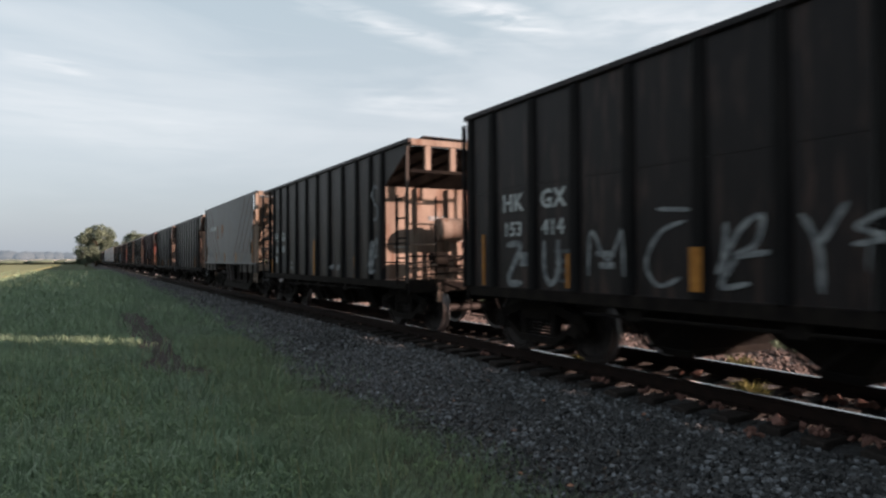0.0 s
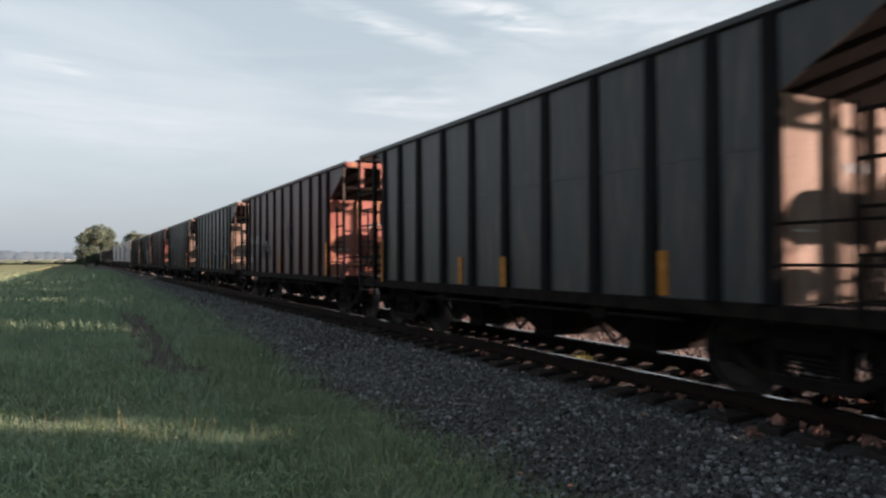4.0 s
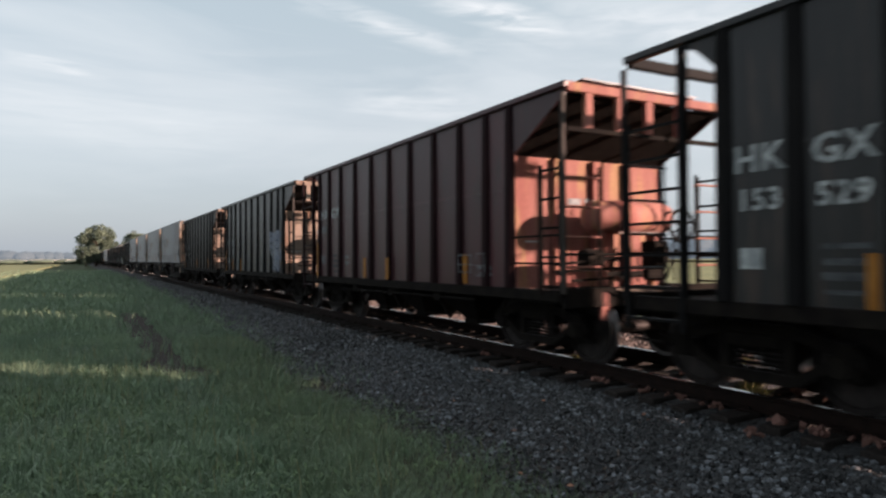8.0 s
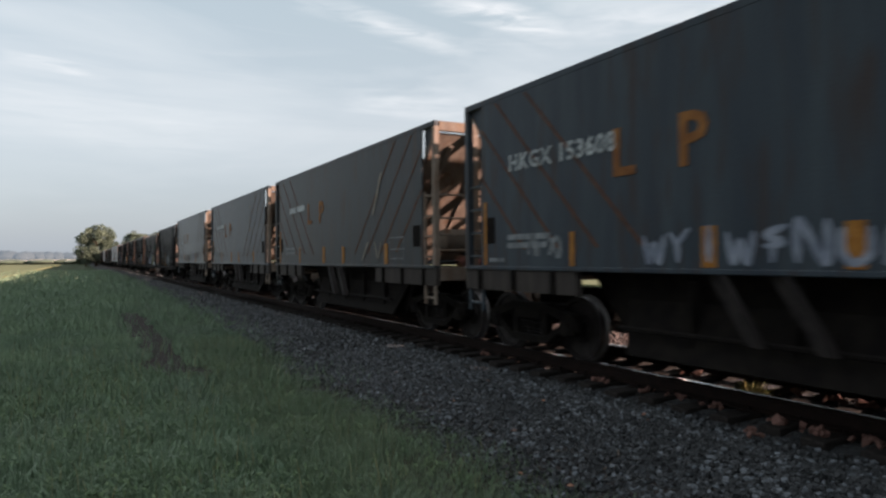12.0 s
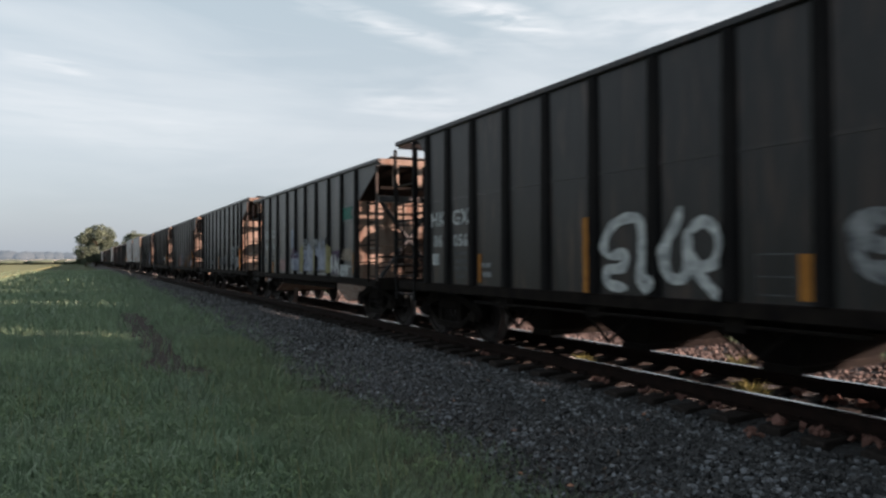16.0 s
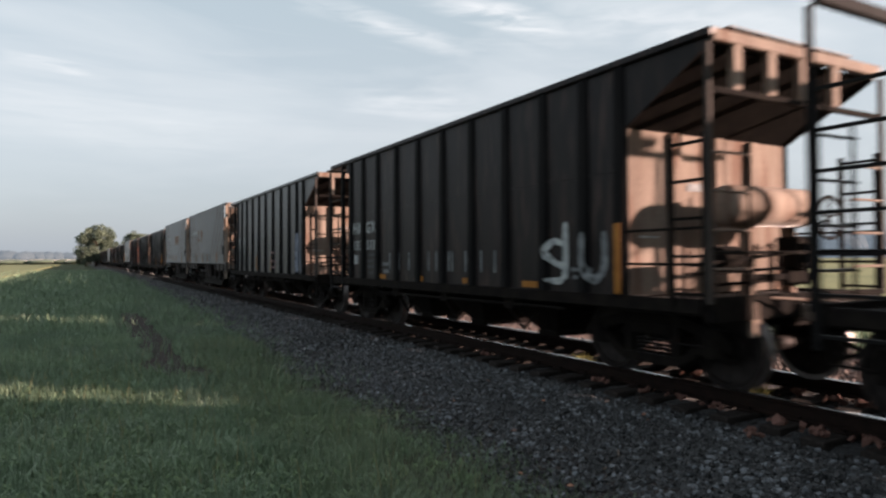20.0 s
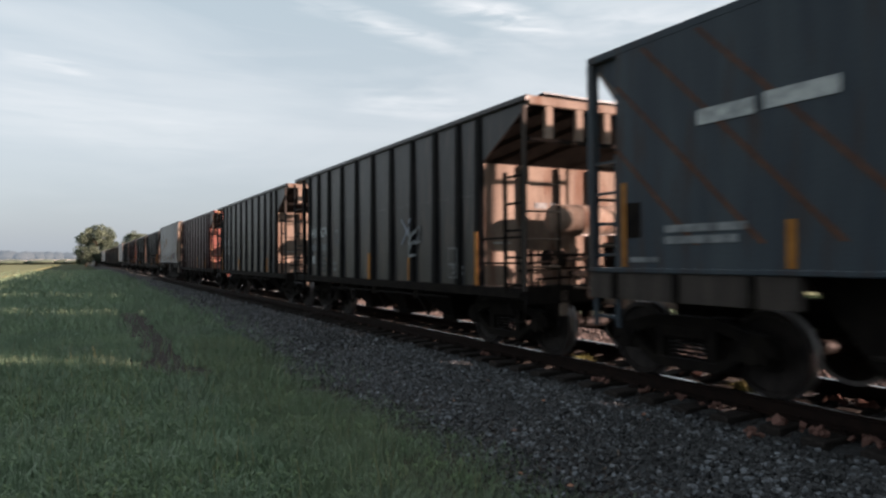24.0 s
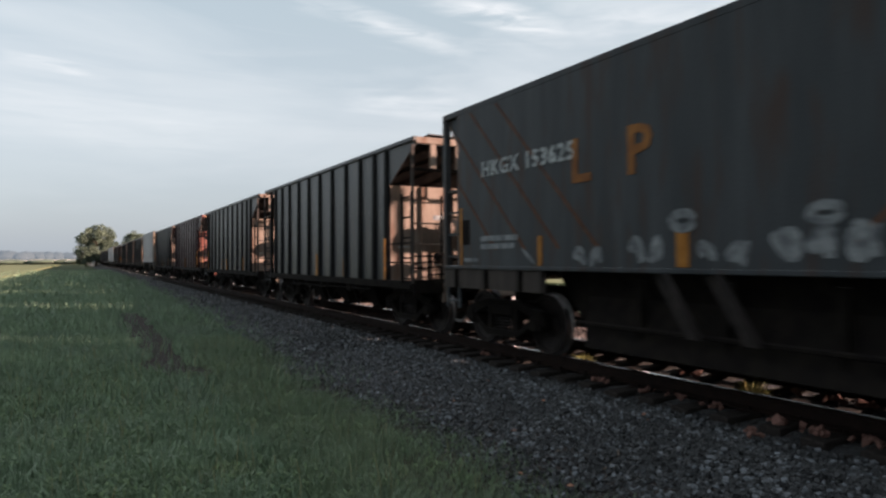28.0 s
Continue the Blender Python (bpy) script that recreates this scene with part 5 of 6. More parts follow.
def dress_car(car, kind, number, X, k):
    """Lettering, markings, reflective strips and graffiti on the side that faces the field."""
    SIDE_RIBS.clear()
    if kind in RIBBED:
        SIDE_RIBS.extend({"open": OPEN_RIBS, "boxy_brown": BOXY_RIBS}.get(kind, RIB_Y))
    if kind in ("grey", "blue"):
        if number == "153609":
            letter(car, "HKGX", 3.25, 2.86, 0.34, M["white"], X)
            letter(car, number, 3.25, 2.50, 0.34, M["white"], X)
        elif number in UNREAD:
            bars(car, [(3.1, 3.75, 2.82, 2.98), (2.3, 3.0, 2.84, 3.0)], M["white"], X - 0.003, "worn_lettering")
        elif number:
            letter(car, "HKGX " + number, 3.05, 2.85, 0.33, M["white"], X - 0.003)
        if number == "153621":
            for y in (-0.55, -1.5):
                bars(car, [(y - 0.28, y - 0.16, 2.45, 3.0), (y + 0.16, y + 0.28, 2.45, 3.0), (y - 0.16, y + 0.16, 2.88, 3.0), (y - 0.16, y + 0.16, 2.67, 2.77)], M["orange"], X, "emblem")
        elif number:
            letter(car, "L", 1.84, 2.68, 0.78, M["orange"], X - 0.003, "painted_letter")
            letter(car, "P", 0.85, 2.68, 0.78, M["orange"], X - 0.003, "painted_letter")
        if number:
            bars(car, [(3.3, 4.2, 1.62, 1.70), (3.2, 4.2, 1.74, 1.82), (4.3, 4.7, 1.42, 1.48)], M["dim"], X)
            stroke(car, "frame", -3.5, 1.48, 0.62, 0.42, M["dim"], X - 0.004, 0.04, "stencil_frame")
        # flat dark plates stand in for shaded openings in the side
        bars(car, [(y - 0.15, y + 0.15, 1.70, 2.10) for y in (4.70, -4.70)], M["under"], X, "access_plate")
        bars(car, [(y - w / 2, y + w / 2, 1.37, z) for y, z, w in SMOOTH_STRIPS.get(number, SMOOTH_STRIPS[""])], M["stripe"], X - 0.003, "reflective_strip")
    else:
        for y, foot, head, wide in STRIPS.get(number, OTHER_STRIPS[k % 2]):
            bars(car, [(y - wide / 2, y + wide / 2, foot, head)], M["stripe"], on_side(X, y, 1.3).x - 0.006, "reflective_strip")
        if number:
            cols = (4.40, 3.46) if number == "153 414" else ((3.9, 2.95) if kind == "open" else (4.02, 3.23))
            up = 0.24 if number == "153 529" else (0.45 if number == "21" else 0.0)
            up += {"86 061": 0.2, "153 414": 0.12, "153 064": 0.12}.get(number, 0.0)
            letter(car, "HK", cols[0], 2.16 + up, 0.36, M["white"], X)
            letter(car, "GX", cols[1], 2.16 + up, 0.36, M["white"], X)
            for w, y in zip(number.split(), cols):
                if number in UNREAD:
                    bars(car, [(y - 0.24, y - 0.09, 1.70 + up, 1.87 + up), (y - 0.05, y + 0.22, 1.70 + up, 1.87 + up)], M["dim"], X, "worn_lettering")
                else:
                    letter(car, w, y, 1.77 + up, 0.29, M["white"], X)
            bars(car, [(3.0, 3.42, 1.54, 1.59), (3.0, 3.40, 1.40, 1.46), (3.0, 3.42, 1.27, 1.34), (3.02, 3.4, 1.15, 1.19)], M["faint"], X)
            low = 1.30 if k % 2 else 1.46
            bars(car, [(2.30, 2.60, low + 0.03, low + 0.10), (2.30, 2.54, low - 0.12, low - 0.04)], M["dim"], X)
            bars(car, [(3.99, 4.22, 1.36, 1.56)], M["white"] if k % 2 else M["dim"], X)
            bars(car, [(-3.9, -3.5, 1.30, 1.35), (-3.9, -3.55, 1.20, 1.25)], M["dim"], X)
        if number == "153 513":
            bars(car, [(y - 0.18, y + 0.18, 1.06, 1.15) for y in (2.6, 0.9, -0.9, -2.6)], M["stripe"], X - 0.006)
            for y, w in ((2.0, 0.5), (1.1, 0.5), (0.35, 0.35), (-0.1, 0.35), (-0.6, 0.5), (-1.5, 0.45)):
                bars(car, [(y - w / 2, y - w / 2 + 0.05, 1.25, 1.6), (y + w / 2 - 0.05, y + w / 2, 1.25, 1.6)], M["dim"], X, "scrawled_bar")
        if number == "86 155":
            for k, (y0, y1, z0, z1) in enumerate(((-3.5, -2.88, 1.68, 2.42), (-4.15, -3.42, 1.62, 2.43), (-3.98, -3.02, 1.06, 2.02), (-4.36, -3.95, 1.44, 1.78))):
                blob_paint(car, y0, y1, z0, z1, M["lilac"], X - 0.004 - 0.001 * k, 71 + k)
            for y, z, w in ((-3.05, 2.28, 0.2), (-3.0, 2.02, 0.12), (-3.1, 1.8, 0.14), (-3.7, 2.3, 0.25), (-3.75, 2.1, 0.22), (-3.85, 1.85, 0.2), (-3.25, 1.5, 0.16), (-3.7, 1.52, 0.2), (-3.3, 1.25, 0.22), (-3.65, 1.24, 0.2), (-3.4, 1.12, 0.3)):
                ribbon(car, rounded([Vector((X - 0.012, y + w / 2, z)), Vector((X - 0.012, y, z - 0.03)), Vector((X - 0.012, y - w / 2, z + 0.01))]), 0.028, M["under"])
        if kind == "open":
            for y0, y1, z0, z1, c in ((2.3, 1.55, 1.1, 1.5, "pink"), (1.05, 0.12, 1.12, 1.72, "lilac"), (1.0, 0.6, 1.75, 2.4, "lilac"), (0.12, -0.5, 1.08, 1.88, "yellow"), (-0.48, -1.32, 1.08, 1.94, "lilac"), (-1.2, -1.5, 1.08, 1.8, "yellow"), (-1.5, -2.45, 1.12, 1.98, "lilac"), (-2.2, -2.66, 1.08, 1.9, "yellow"), (-2.66, -3.36, 1.06, 1.72, "violet"), (-3.0, -3.4, 1.2, 1.6, "dim"), (-3.45, -3.85, 1.04, 1.36, "white"), (-3.5, -4.15, 1.42, 1.74, "tan")):
                blob_paint(car, y1, y0, z0, z1, M[c], X - 0.004 - 0.001 * (int(y0 * 3 + 15) % 5), int(y0 * 10) + 50)
            scrawl(car, -2.5, -0.4, 1.75, 2.02, M["dim"], X - 0.011, 64, 5, 0.08)
            scrawl(car, -3.3, -2.6, 1.1, 1.6, M["white"], X - 0.011, 74, 3, 0.07)
            scrawl(car, 0.2, 1.0, 1.5, 1.8, M["violet"], X - 0.011, 84, 2, 0.09)
            bars(car, [(-2.9, -4.1, 1.28, 1.31), (-2.4, 1.0, 1.08, 1.10)], M["white"], X - 0.012)
            part("emblem", prism(bmesh.new(), [(-3.52, 2.42), (-4.14, 2.42), (-4.02, 2.57), (-4.14, 2.71), (-3.52, 2.71)], X - 0.006, X + 0.002), M["green"], car, "green pennant-shaped emblem")
            bars(car, [(-4.14, -3.52, 2.73, 2.75), (-4.14, -3.52, 2.38, 2.40)], M["dim"], X)
    for y0, y1, z0, z1, mat, seed, count, width in TANGLES.get(number, ()):
        scrawl(car, y1, y0, z0, z1, M[mat], X - 0.005, seed, count, width)
    for sign, y, z, w, h, mat, width in SPRAY.get(number, ()):
        stroke(car, sign, y, z, w, h, M[mat], X - 0.008, width)


TRAIN = []
i_car = 0
for T, kind, number in CARS:
    half = 5.42 if kind in ("grey", "blue") else HALF
    y_start = SPEED * T - SIDE_OFF + half
    car = copy_thing(TEMPLATES[kind], pose(TRACK_X, y_start, RAIL))
    tagged(car, LABELS[kind], "freight car", "cars of the freight train")
    TRAIN.append((T, kind, car, y_start))
    smooth = kind in ("grey", "blue")
    X = -1.606 if smooth else -1.524
    dress_car(car, kind, number, X, i_car)
    i_car += 1

for ob in TEMPLATES.values():
    for child in list(ob.children_recursive):
        bpy.data.objects.remove(child)
    bpy.data.objects.remove(ob)


# ---- track ----
def rail_object(x):
    prof = [(-0.07, 0.0), (0.07, 0.0), (0.07, 0.015), (0.012, 0.035), (0.012, 0.135), (0.036, 0.145), (0.036, 0.172), (0.028, 0.18), (-0.028, 0.18), (-0.036, 0.172), (-0.036, 0.145), (-0.012, 0.135), (-0.012, 0.035), (-0.07, 0.015)]
    bm = bmesh.new()
    a = [bm.verts.new((u, -60, w - 0.18)) for u, w in prof]
    b = [bm.verts.new((u, 420, w - 0.18)) for u, w in prof]
    bm.faces.new(a)
    bm.faces.new(b[::-1])
    for i in range(len(a)):
        f = bm.faces.new((a[i], b[i], b[(i + 1) % len(a)], a[(i + 1) % len(a)]))
        f.material_index = 1 if i in (7, 8) else 0
    bmesh.ops.recalc_face_normals(bm, faces=bm.faces[:])
    return part("rail", bm, [M["rail"], M["rail_top"]], track, "rusty rail with a polished head", pose(x - TRACK_X, 0, 0))


track = new("railway_track")
track.matrix_basis = pose(TRACK_X, 0, RAIL)
tagged(track, "straight railway track of worn wooden ties and steel rails", "track", kind="structure")
for x in (TRACK_X - 0.7525, TRACK_X + 0.7525):
    rail_object(x)
tie_mesh = to_mesh("tie", box(bmesh.new(), -1.3, 1.3, -0.115, 0.115, -0.39, -0.185, 0.012), M["tie"])
plate_mesh = to_mesh("tie_plate", boxes((-0.9, -0.6, -0.09, 0.09, -0.186, -0.17), (0.6, 0.9, -0.09, 0.09, -0.186, -0.17), (-0.86, -0.83, -0.05, -0.02, -0.18, -0.14), (-0.67, -0.64, 0.02, 0.05, -0.18, -0.14), (0.83, 0.86, -0.05, -0.02, -0.18, -0.14)), M["rail"])
rnd = random.Random(5)
y = -12.0
for i in range(150):
    tie = link_mesh("tie", tie_mesh, track, m=pose(rnd.uniform(-0.05, 0.05), y, rnd.uniform(-0.012, 0.006), 0, 0, rnd.uniform(-1.2, 1.2)))
    if y < 30:
        link_mesh("tie_plate", plate_mesh, tie)
    y += 0.52 + rnd.uniform(-0.02, 0.02)


# ---- ballast stones ----
def stone_template(seed):
    r = random.Random(seed)
    pts = [(sx * r.uniform(0.45, 1.15), sy * r.uniform(0.45, 1.1), sz * r.uniform(0.35, 0.85)) for sx in (-1, 1) for sy in (-1, 1) for sz in (-1, 1)]
    bm = bmesh.new()
    for p in pts:
        bm.verts.new(p)
    bmesh.ops.convex_hull(bm, input=bm.verts[:])
    bmesh.ops.triangulate(bm, faces=bm.faces[:])
    bm.verts.index_update()
    v = np.array([q.co[:] for q in bm.verts])
    f = np.array([[q.index for q in face.verts] for face in bm.faces])
    bm.free()
    return v, f


STONES = [stone_template(s) for s in range(8)]


def scatter_mesh(name, places, mat, rng):
    """places: rows of x, y, z, size; one joined mesh of turned stones."""
    V, F, base = [], [], 0
    for x, y, z, s in places:
        v, f = STONES[rng.integers(len(STONES))]
        a, b = rng.uniform(0, 2 * math.pi), rng.uniform(-0.9, 0.9)
        ca, sa, cb, sb = math.cos(a), math.sin(a), math.cos(b), math.sin(b)
        R = np.array([[ca, -sa, 0], [sa, ca, 0], [0, 0, 1]]) @ np.array([[cb, 0, sb], [0, 1, 0], [-sb, 0, cb]])
        V.append(v * (s * rng.uniform(0.8, 1.25, 3)) @ R.T + (x, y, z))
        F.append(f + base)
        base += len(v)
    mesh = bpy.data.meshes.new(name)
    mesh.from_pydata(np.concatenate(V).tolist(), [], np.concatenate(F).tolist())
    mesh.materials.append(mat)
    return mesh


def stone_edge(y):
    """Where the ragged grass edge meets the stones."""
    line = float(np.interp(y, (0, 4.5, 6, 7.2, 9, 11.5, 15, 19, 30, 60), (2.85, 3.0, 3.15, 3.15, 2.72, 3.05, 3.45, 3.6, 3.75, 4.2)))
    return line + 0.12 * noise.noise(Vector((y * 0.45, 2, 0))) + 0.16 * noise.noise(Vector((y * 1.9, 5, 0)))


rng = np.random.default_rng(3)
rows, near_rows, far_rows, pale_rows = [], [], [], []
for count, ya, yb, xa, xb, smin, smax in ((50000, 1.5, 12, 2.5, 5.85, 0.008, 0.025), (16000, 12, 26, 2.5, 5.85, 0.014, 0.036), (7000, 26, 60, 3.0, 5.85, 0.03, 0.05), (5000, -9, 1.5, 3.0, 5.85, 0.018, 0.04), (9000, 0.0, 32, 8.4, 12.4, 0.025, 0.045)):
    for x, yy, s in zip(rng.uniform(xa, xb, count), rng.uniform(ya, yb, count), rng.uniform(smin, smax, count)):
        if x < stone_edge(yy) + rng.exponential(0.12) - 0.1:
            continue
        if x < 4.1 and rng.uniform() > 0.30 + 0.70 * max(0.0, (x - 3.1) / 1.0) + 0.25 * noise.noise(Vector((x * 1.5, yy * 0.8, 6))):
            continue
        if 5.6 < x < 6 and rng.uniform() > 0.6:
            continue
        z = profile_z(x, yy) + 0.035 + s * rng.uniform(0.0, 0.55)
        if x > 8.4:
            far_rows.append((x, yy, z, s))
        elif 3.9 < yy < 5.2 and 3.4 < x < 5.2 and len(near_rows) < 300 and s > 0.024:
            near_rows.append((x, yy, z + 0.012, s * 1.15))
        elif rng.uniform() < 0.085 + 0.07 * noise.noise(Vector((x * 1.2, yy * 1.2, 8))):
            pale_rows.append((x, yy, z + 0.008, s))
        else:
            rows.append((x, yy, z, s))
tagged(link_mesh("far_ballast_stones", scatter_mesh("far_ballast_stones", far_rows, M["pink_stone"], rng)), "ballast beyond the track with pink sunlight put into its colour", "ballast", kind="stuff")
# stones between the rails, in a dark material of their own
dark_crib = []
for x, yy, s in zip(rng.uniform(5.8, 8.5, 9000), rng.uniform(1.0, 26, 9000), rng.uniform(0.018, 0.034, 9000)):
    dark_crib.append((x, yy, profile_z(x, yy) + 0.0 + s * rng.uniform(-0.2, 0.4), s))
tagged(link_mesh("crib_stones", scatter_mesh("crib_stones", dark_crib, M["dark_crib"], rng)), "black ballast stones between the ties", "ballast", kind="stuff")
tagged(link_mesh("pale_ballast_stones", scatter_mesh("pale_ballast_stones", pale_rows, M["pale_stone"], rng)), "pale chips scattered among the dark ballast", "ballast", kind="stuff")
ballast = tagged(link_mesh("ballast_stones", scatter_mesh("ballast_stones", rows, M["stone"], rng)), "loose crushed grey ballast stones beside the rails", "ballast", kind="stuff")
stone_meshes = []
for k in range(8):
    mesh = bpy.data.meshes.new("stone")
    mesh.from_pydata(STONES[k][0].tolist(), [], STONES[k][1].tolist())
    mesh.materials.append(M["stone"])
    stone_meshes.append(mesh)
for x, yy, z, s in near_rows:
    st = link_mesh("stone", stone_meshes[rng.integers(8)], bed, m=Matrix.LocRotScale((x, yy, z), Euler(rng.uniform(-1, 1, 3)), (s, s * 0.9, s * 0.8)))


# ---- grass ----
def blades_mesh(name, spots, mat, droop=0.15):
    """spots: rows of x, y, z, height, width, lean x, lean y; each blade has three bent segments."""
    s = np.asarray(spots)
    n = len(s)
    ang = np.random.default_rng(9).uniform(0, np.pi, n)
    wx, wy = np.cos(ang) * s[:, 4] / 2, np.sin(ang) * s[:, 4] / 2
    V = np.zeros((n, 7, 3))
    for k, (u, w) in enumerate(((0.0, 1.0), (0.4, 0.85), (0.75, 0.55))):
        cx, cy = s[:, 0] + s[:, 5] * u * u, s[:, 1] + s[:, 6] * u * u
        cz = s[:, 2] + s[:, 3] * u * (1 - droop * u)
        V[:, 2 * k] = np.stack((cx - wx * w, cy - wy * w, cz), 1)
        V[:, 2 * k + 1] = np.stack((cx + wx * w, cy + wy * w, cz), 1)
    V[:, 6] = np.stack((s[:, 0] + s[:, 5], s[:, 1] + s[:, 6], s[:, 2] + s[:, 3] * (1 - droop)), 1)
    base = (np.arange(n) * 7)[:, None]
    tris = np.concatenate([base + np.array(t) for t in ((0, 1, 3), (0, 3, 2), (2, 3, 5), (2, 5, 4), (4, 5, 6))])
    mesh = bpy.data.meshes.new(name)
    mesh.vertices.add(n * 7)
    mesh.vertices.foreach_set("co", V.reshape(-1))
    mesh.loops.add(len(tris) * 3)
    mesh.loops.foreach_set("vertex_index", tris.reshape(-1).astype(np.int32))
    mesh.polygons.add(len(tris))
    mesh.polygons.foreach_set("loop_start", (np.arange(len(tris)) * 3).astype(np.int32))
    mesh.update(calc_edges=True)
    mesh.materials.append(mat)
    return mesh


def bare(x, y):
    """The worn strip of gravel through the grass."""
    return abs(x - 1.5 - 0.3 * noise.noise(Vector((y * 0.8, 0, 7)))) < 0.36 + 0.3 * noise.noise(Vector((x, y * 0.5, 1))) and 11.5 < y < 26


def grass_spots(count, xa, xb, ya, yb, hmin, hmax, width, rng):
    out = []
    for x, y in zip(rng.uniform(xa, xb, count), rng.uniform(ya, yb, count)):
        e = stone_edge(y)
        if x > e + rng.exponential(0.36) - 0.12 or bare(x, y) and rng.uniform() > 0.12:
            continue
        clump = noise.noise(Vector((x * 1.3, y * 1.3, 4))) * 0.5 + 0.5
        h = rng.uniform(hmin, hmax) * (0.55 + 0.9 * clump) * (0.8 if x > e - 0.2 else 1)
        lean = h * rng.uniform(0.1, 0.7)
        a = rng.uniform(0, 6.28)
        out.append((x, y, profile_z(x, y) - 0.01, h, width * rng.uniform(0.7, 1.3), lean * math.cos(a), lean * math.sin(a)))
    return out


rng = np.random.default_rng(11)
spots = grass_spots(60000, -2.2, 3.7, 2.4, 9, 0.07, 0.22, 0.007, rng) + grass_spots(52000, -5.0, 4.3, 9, 20, 0.09, 0.26, 0.012, rng) + grass_spots(35000, -8.0, 4.6, 20, 48, 0.18, 0.40, 0.026, rng) + grass_spots(16000, -10, 4.8, 48, 130, 0.25, 0.5, 0.06, rng)
spots += grass_spots(9000, -8, -2.2, 2.4, 9, 0.08, 0.24, 0.016, rng) + grass_spots(9000, -10, -5, 9, 20, 0.1, 0.26, 0.02, rng) + grass_spots(16000, -9, 3.2, -9, 2.4, 0.08, 0.24, 0.016, rng)
meadow = tagged(link_mesh("meadow_grass", blades_mesh("meadow_grass", spots, M["grass"])), "long green meadow grass beside the ballast", "grass", kind="stuff")
arching = [(x, y, z, h, w, lx * 1.5, ly * 1.5) for x, y, z, h, w, lx, ly in grass_spots(15000, -2.6, 2.4, 2.4, 9.5, 0.13, 0.27, 0.012, rng)]
tagged(link_mesh("broad_grass", blades_mesh("broad_grass", arching, M["blade"], 0.5)), "broad arching grass blades with pale glossy tips", "grass", kind="stuff")
thin = [q for q in grass_spots(42000, 0.7, 3.5, 3.4, 16, 0.14, 0.30, 0.0035, rng) if q[0] > 1.3 + 0.05 * q[1]]
tagged(link_mesh("wispy_grass", blades_mesh("wispy_grass", thin, M["wispy"])), "fine wispy grass along the edge of the ballast", "grass", kind="stuff")
verge = []
for x, y in zip(rng.uniform(12.2, 27, 14000), rng.uniform(-4, 60, 14000)):
    h = rng.uniform(0.15, 0.45)
    verge.append((x, y, 0.0, h, 0.03, h * rng.uniform(-0.4, 0.4), h * rng.uniform(-0.4, 0.4)))
tagged(link_mesh("verge_grass", blades_mesh("verge_grass", verge, M["grass"])), "sunlit green verge grass beyond the far ballast", "grass", kind="stuff")
herbs_v, herbs_f = [], []
for x, y in zip(rng.uniform(-2.2, 3.2, 5200), rng.uniform(2.4, 13, 5200)):
    if x > stone_edge(y) - 0.1 or bare(x, y) or noise.noise(Vector((x * 0.9, y * 0.9, 12))) < -0.12:
        continue
    hh = rng.uniform(0.04, 0.17)
    for k in range(5):
        a = rng.uniform(0, 6.28)
        L, w, up = rng.uniform(0.03, 0.06), rng.uniform(0.010, 0.018), rng.uniform(-0.01, 0.03)
        ca, sa = math.cos(a), math.sin(a)
        base = len(herbs_v)
        zz = hh * rng.uniform(0.5, 1.0)
        herbs_v += [(x, y, zz), (x + ca * L * 0.5 - sa * w, y + sa * L * 0.5 + ca * w, zz + up), (x + ca * L, y + sa * L, zz + up * 0.4), (x + ca * L * 0.5 + sa * w, y + sa * L * 0.5 - ca * w, zz + up)]
        herbs_f.append((base, base + 1, base + 2, base + 3))
herb_mesh = bpy.data.meshes.new("broad_weeds")
herb_mesh.from_pydata(herbs_v, [], herbs_f)
herb_mesh.materials.append(M["herb"])
tagged(link_mesh("broad_weeds", herb_mesh), "low broad-leaved weeds growing among the grass", "weeds", kind="stuff")
stalks = [(x, y, z, h * 1.35, w * 0.5, lx * 0.5, ly * 0.5) for x, y, z, h, w, lx, ly in grass_spots(800, -2.5, 3.4, 2.6, 16, 0.20, 0.36, 0.011, rng)]
straw = tagged(link_mesh("dry_stalks", blades_mesh("dry_stalks", stalks, M["straw"])), "thin dry straw stalks standing in the grass", "grass", kind="stuff")


def weed(x, y, z, size, seed, label):
    r = np.random.default_rng(seed)
    rows = []
    for i in range(220):
        a, d = r.uniform(0, 6.28), size * r.uniform(0.0, 0.5)
        h = size * r.uniform(0.35, 0.8)
        rows.append((x + d * math.cos(a) * 0.6, y + d * math.sin(a), z, h, 0.009, 0.5 * size * r.uniform(0, 1) * math.cos(a), 0.7 * size * r.uniform(0, 1) * math.sin(a)))
    return tagged(link_mesh("weed", blades_mesh("weed", rows, M["weed"])), label, "plant")


weed(7.22, 5.25, RAIL - 0.27, 0.36, 1, "yellow-green weed growing between the rails")
weed(7.1, 8.2, RAIL - 0.27, 0.30, 2, "small pale weed growing between the ties")
weed(9.2, 6.9, RAIL - 0.34, 0.40, 3, "dry weed on the sunlit far ballast")

leaf_mesh = to_mesh("fallen_leaf", plate(bmesh.new(), [(-0.035, 0, 0), (0.0, -0.02, 0.006), (0.038, 0.0, 0.0), (0.0, 0.022, 0.009)], 0.002), M["dead_leaf"])
r_leaf = random.Random(8)
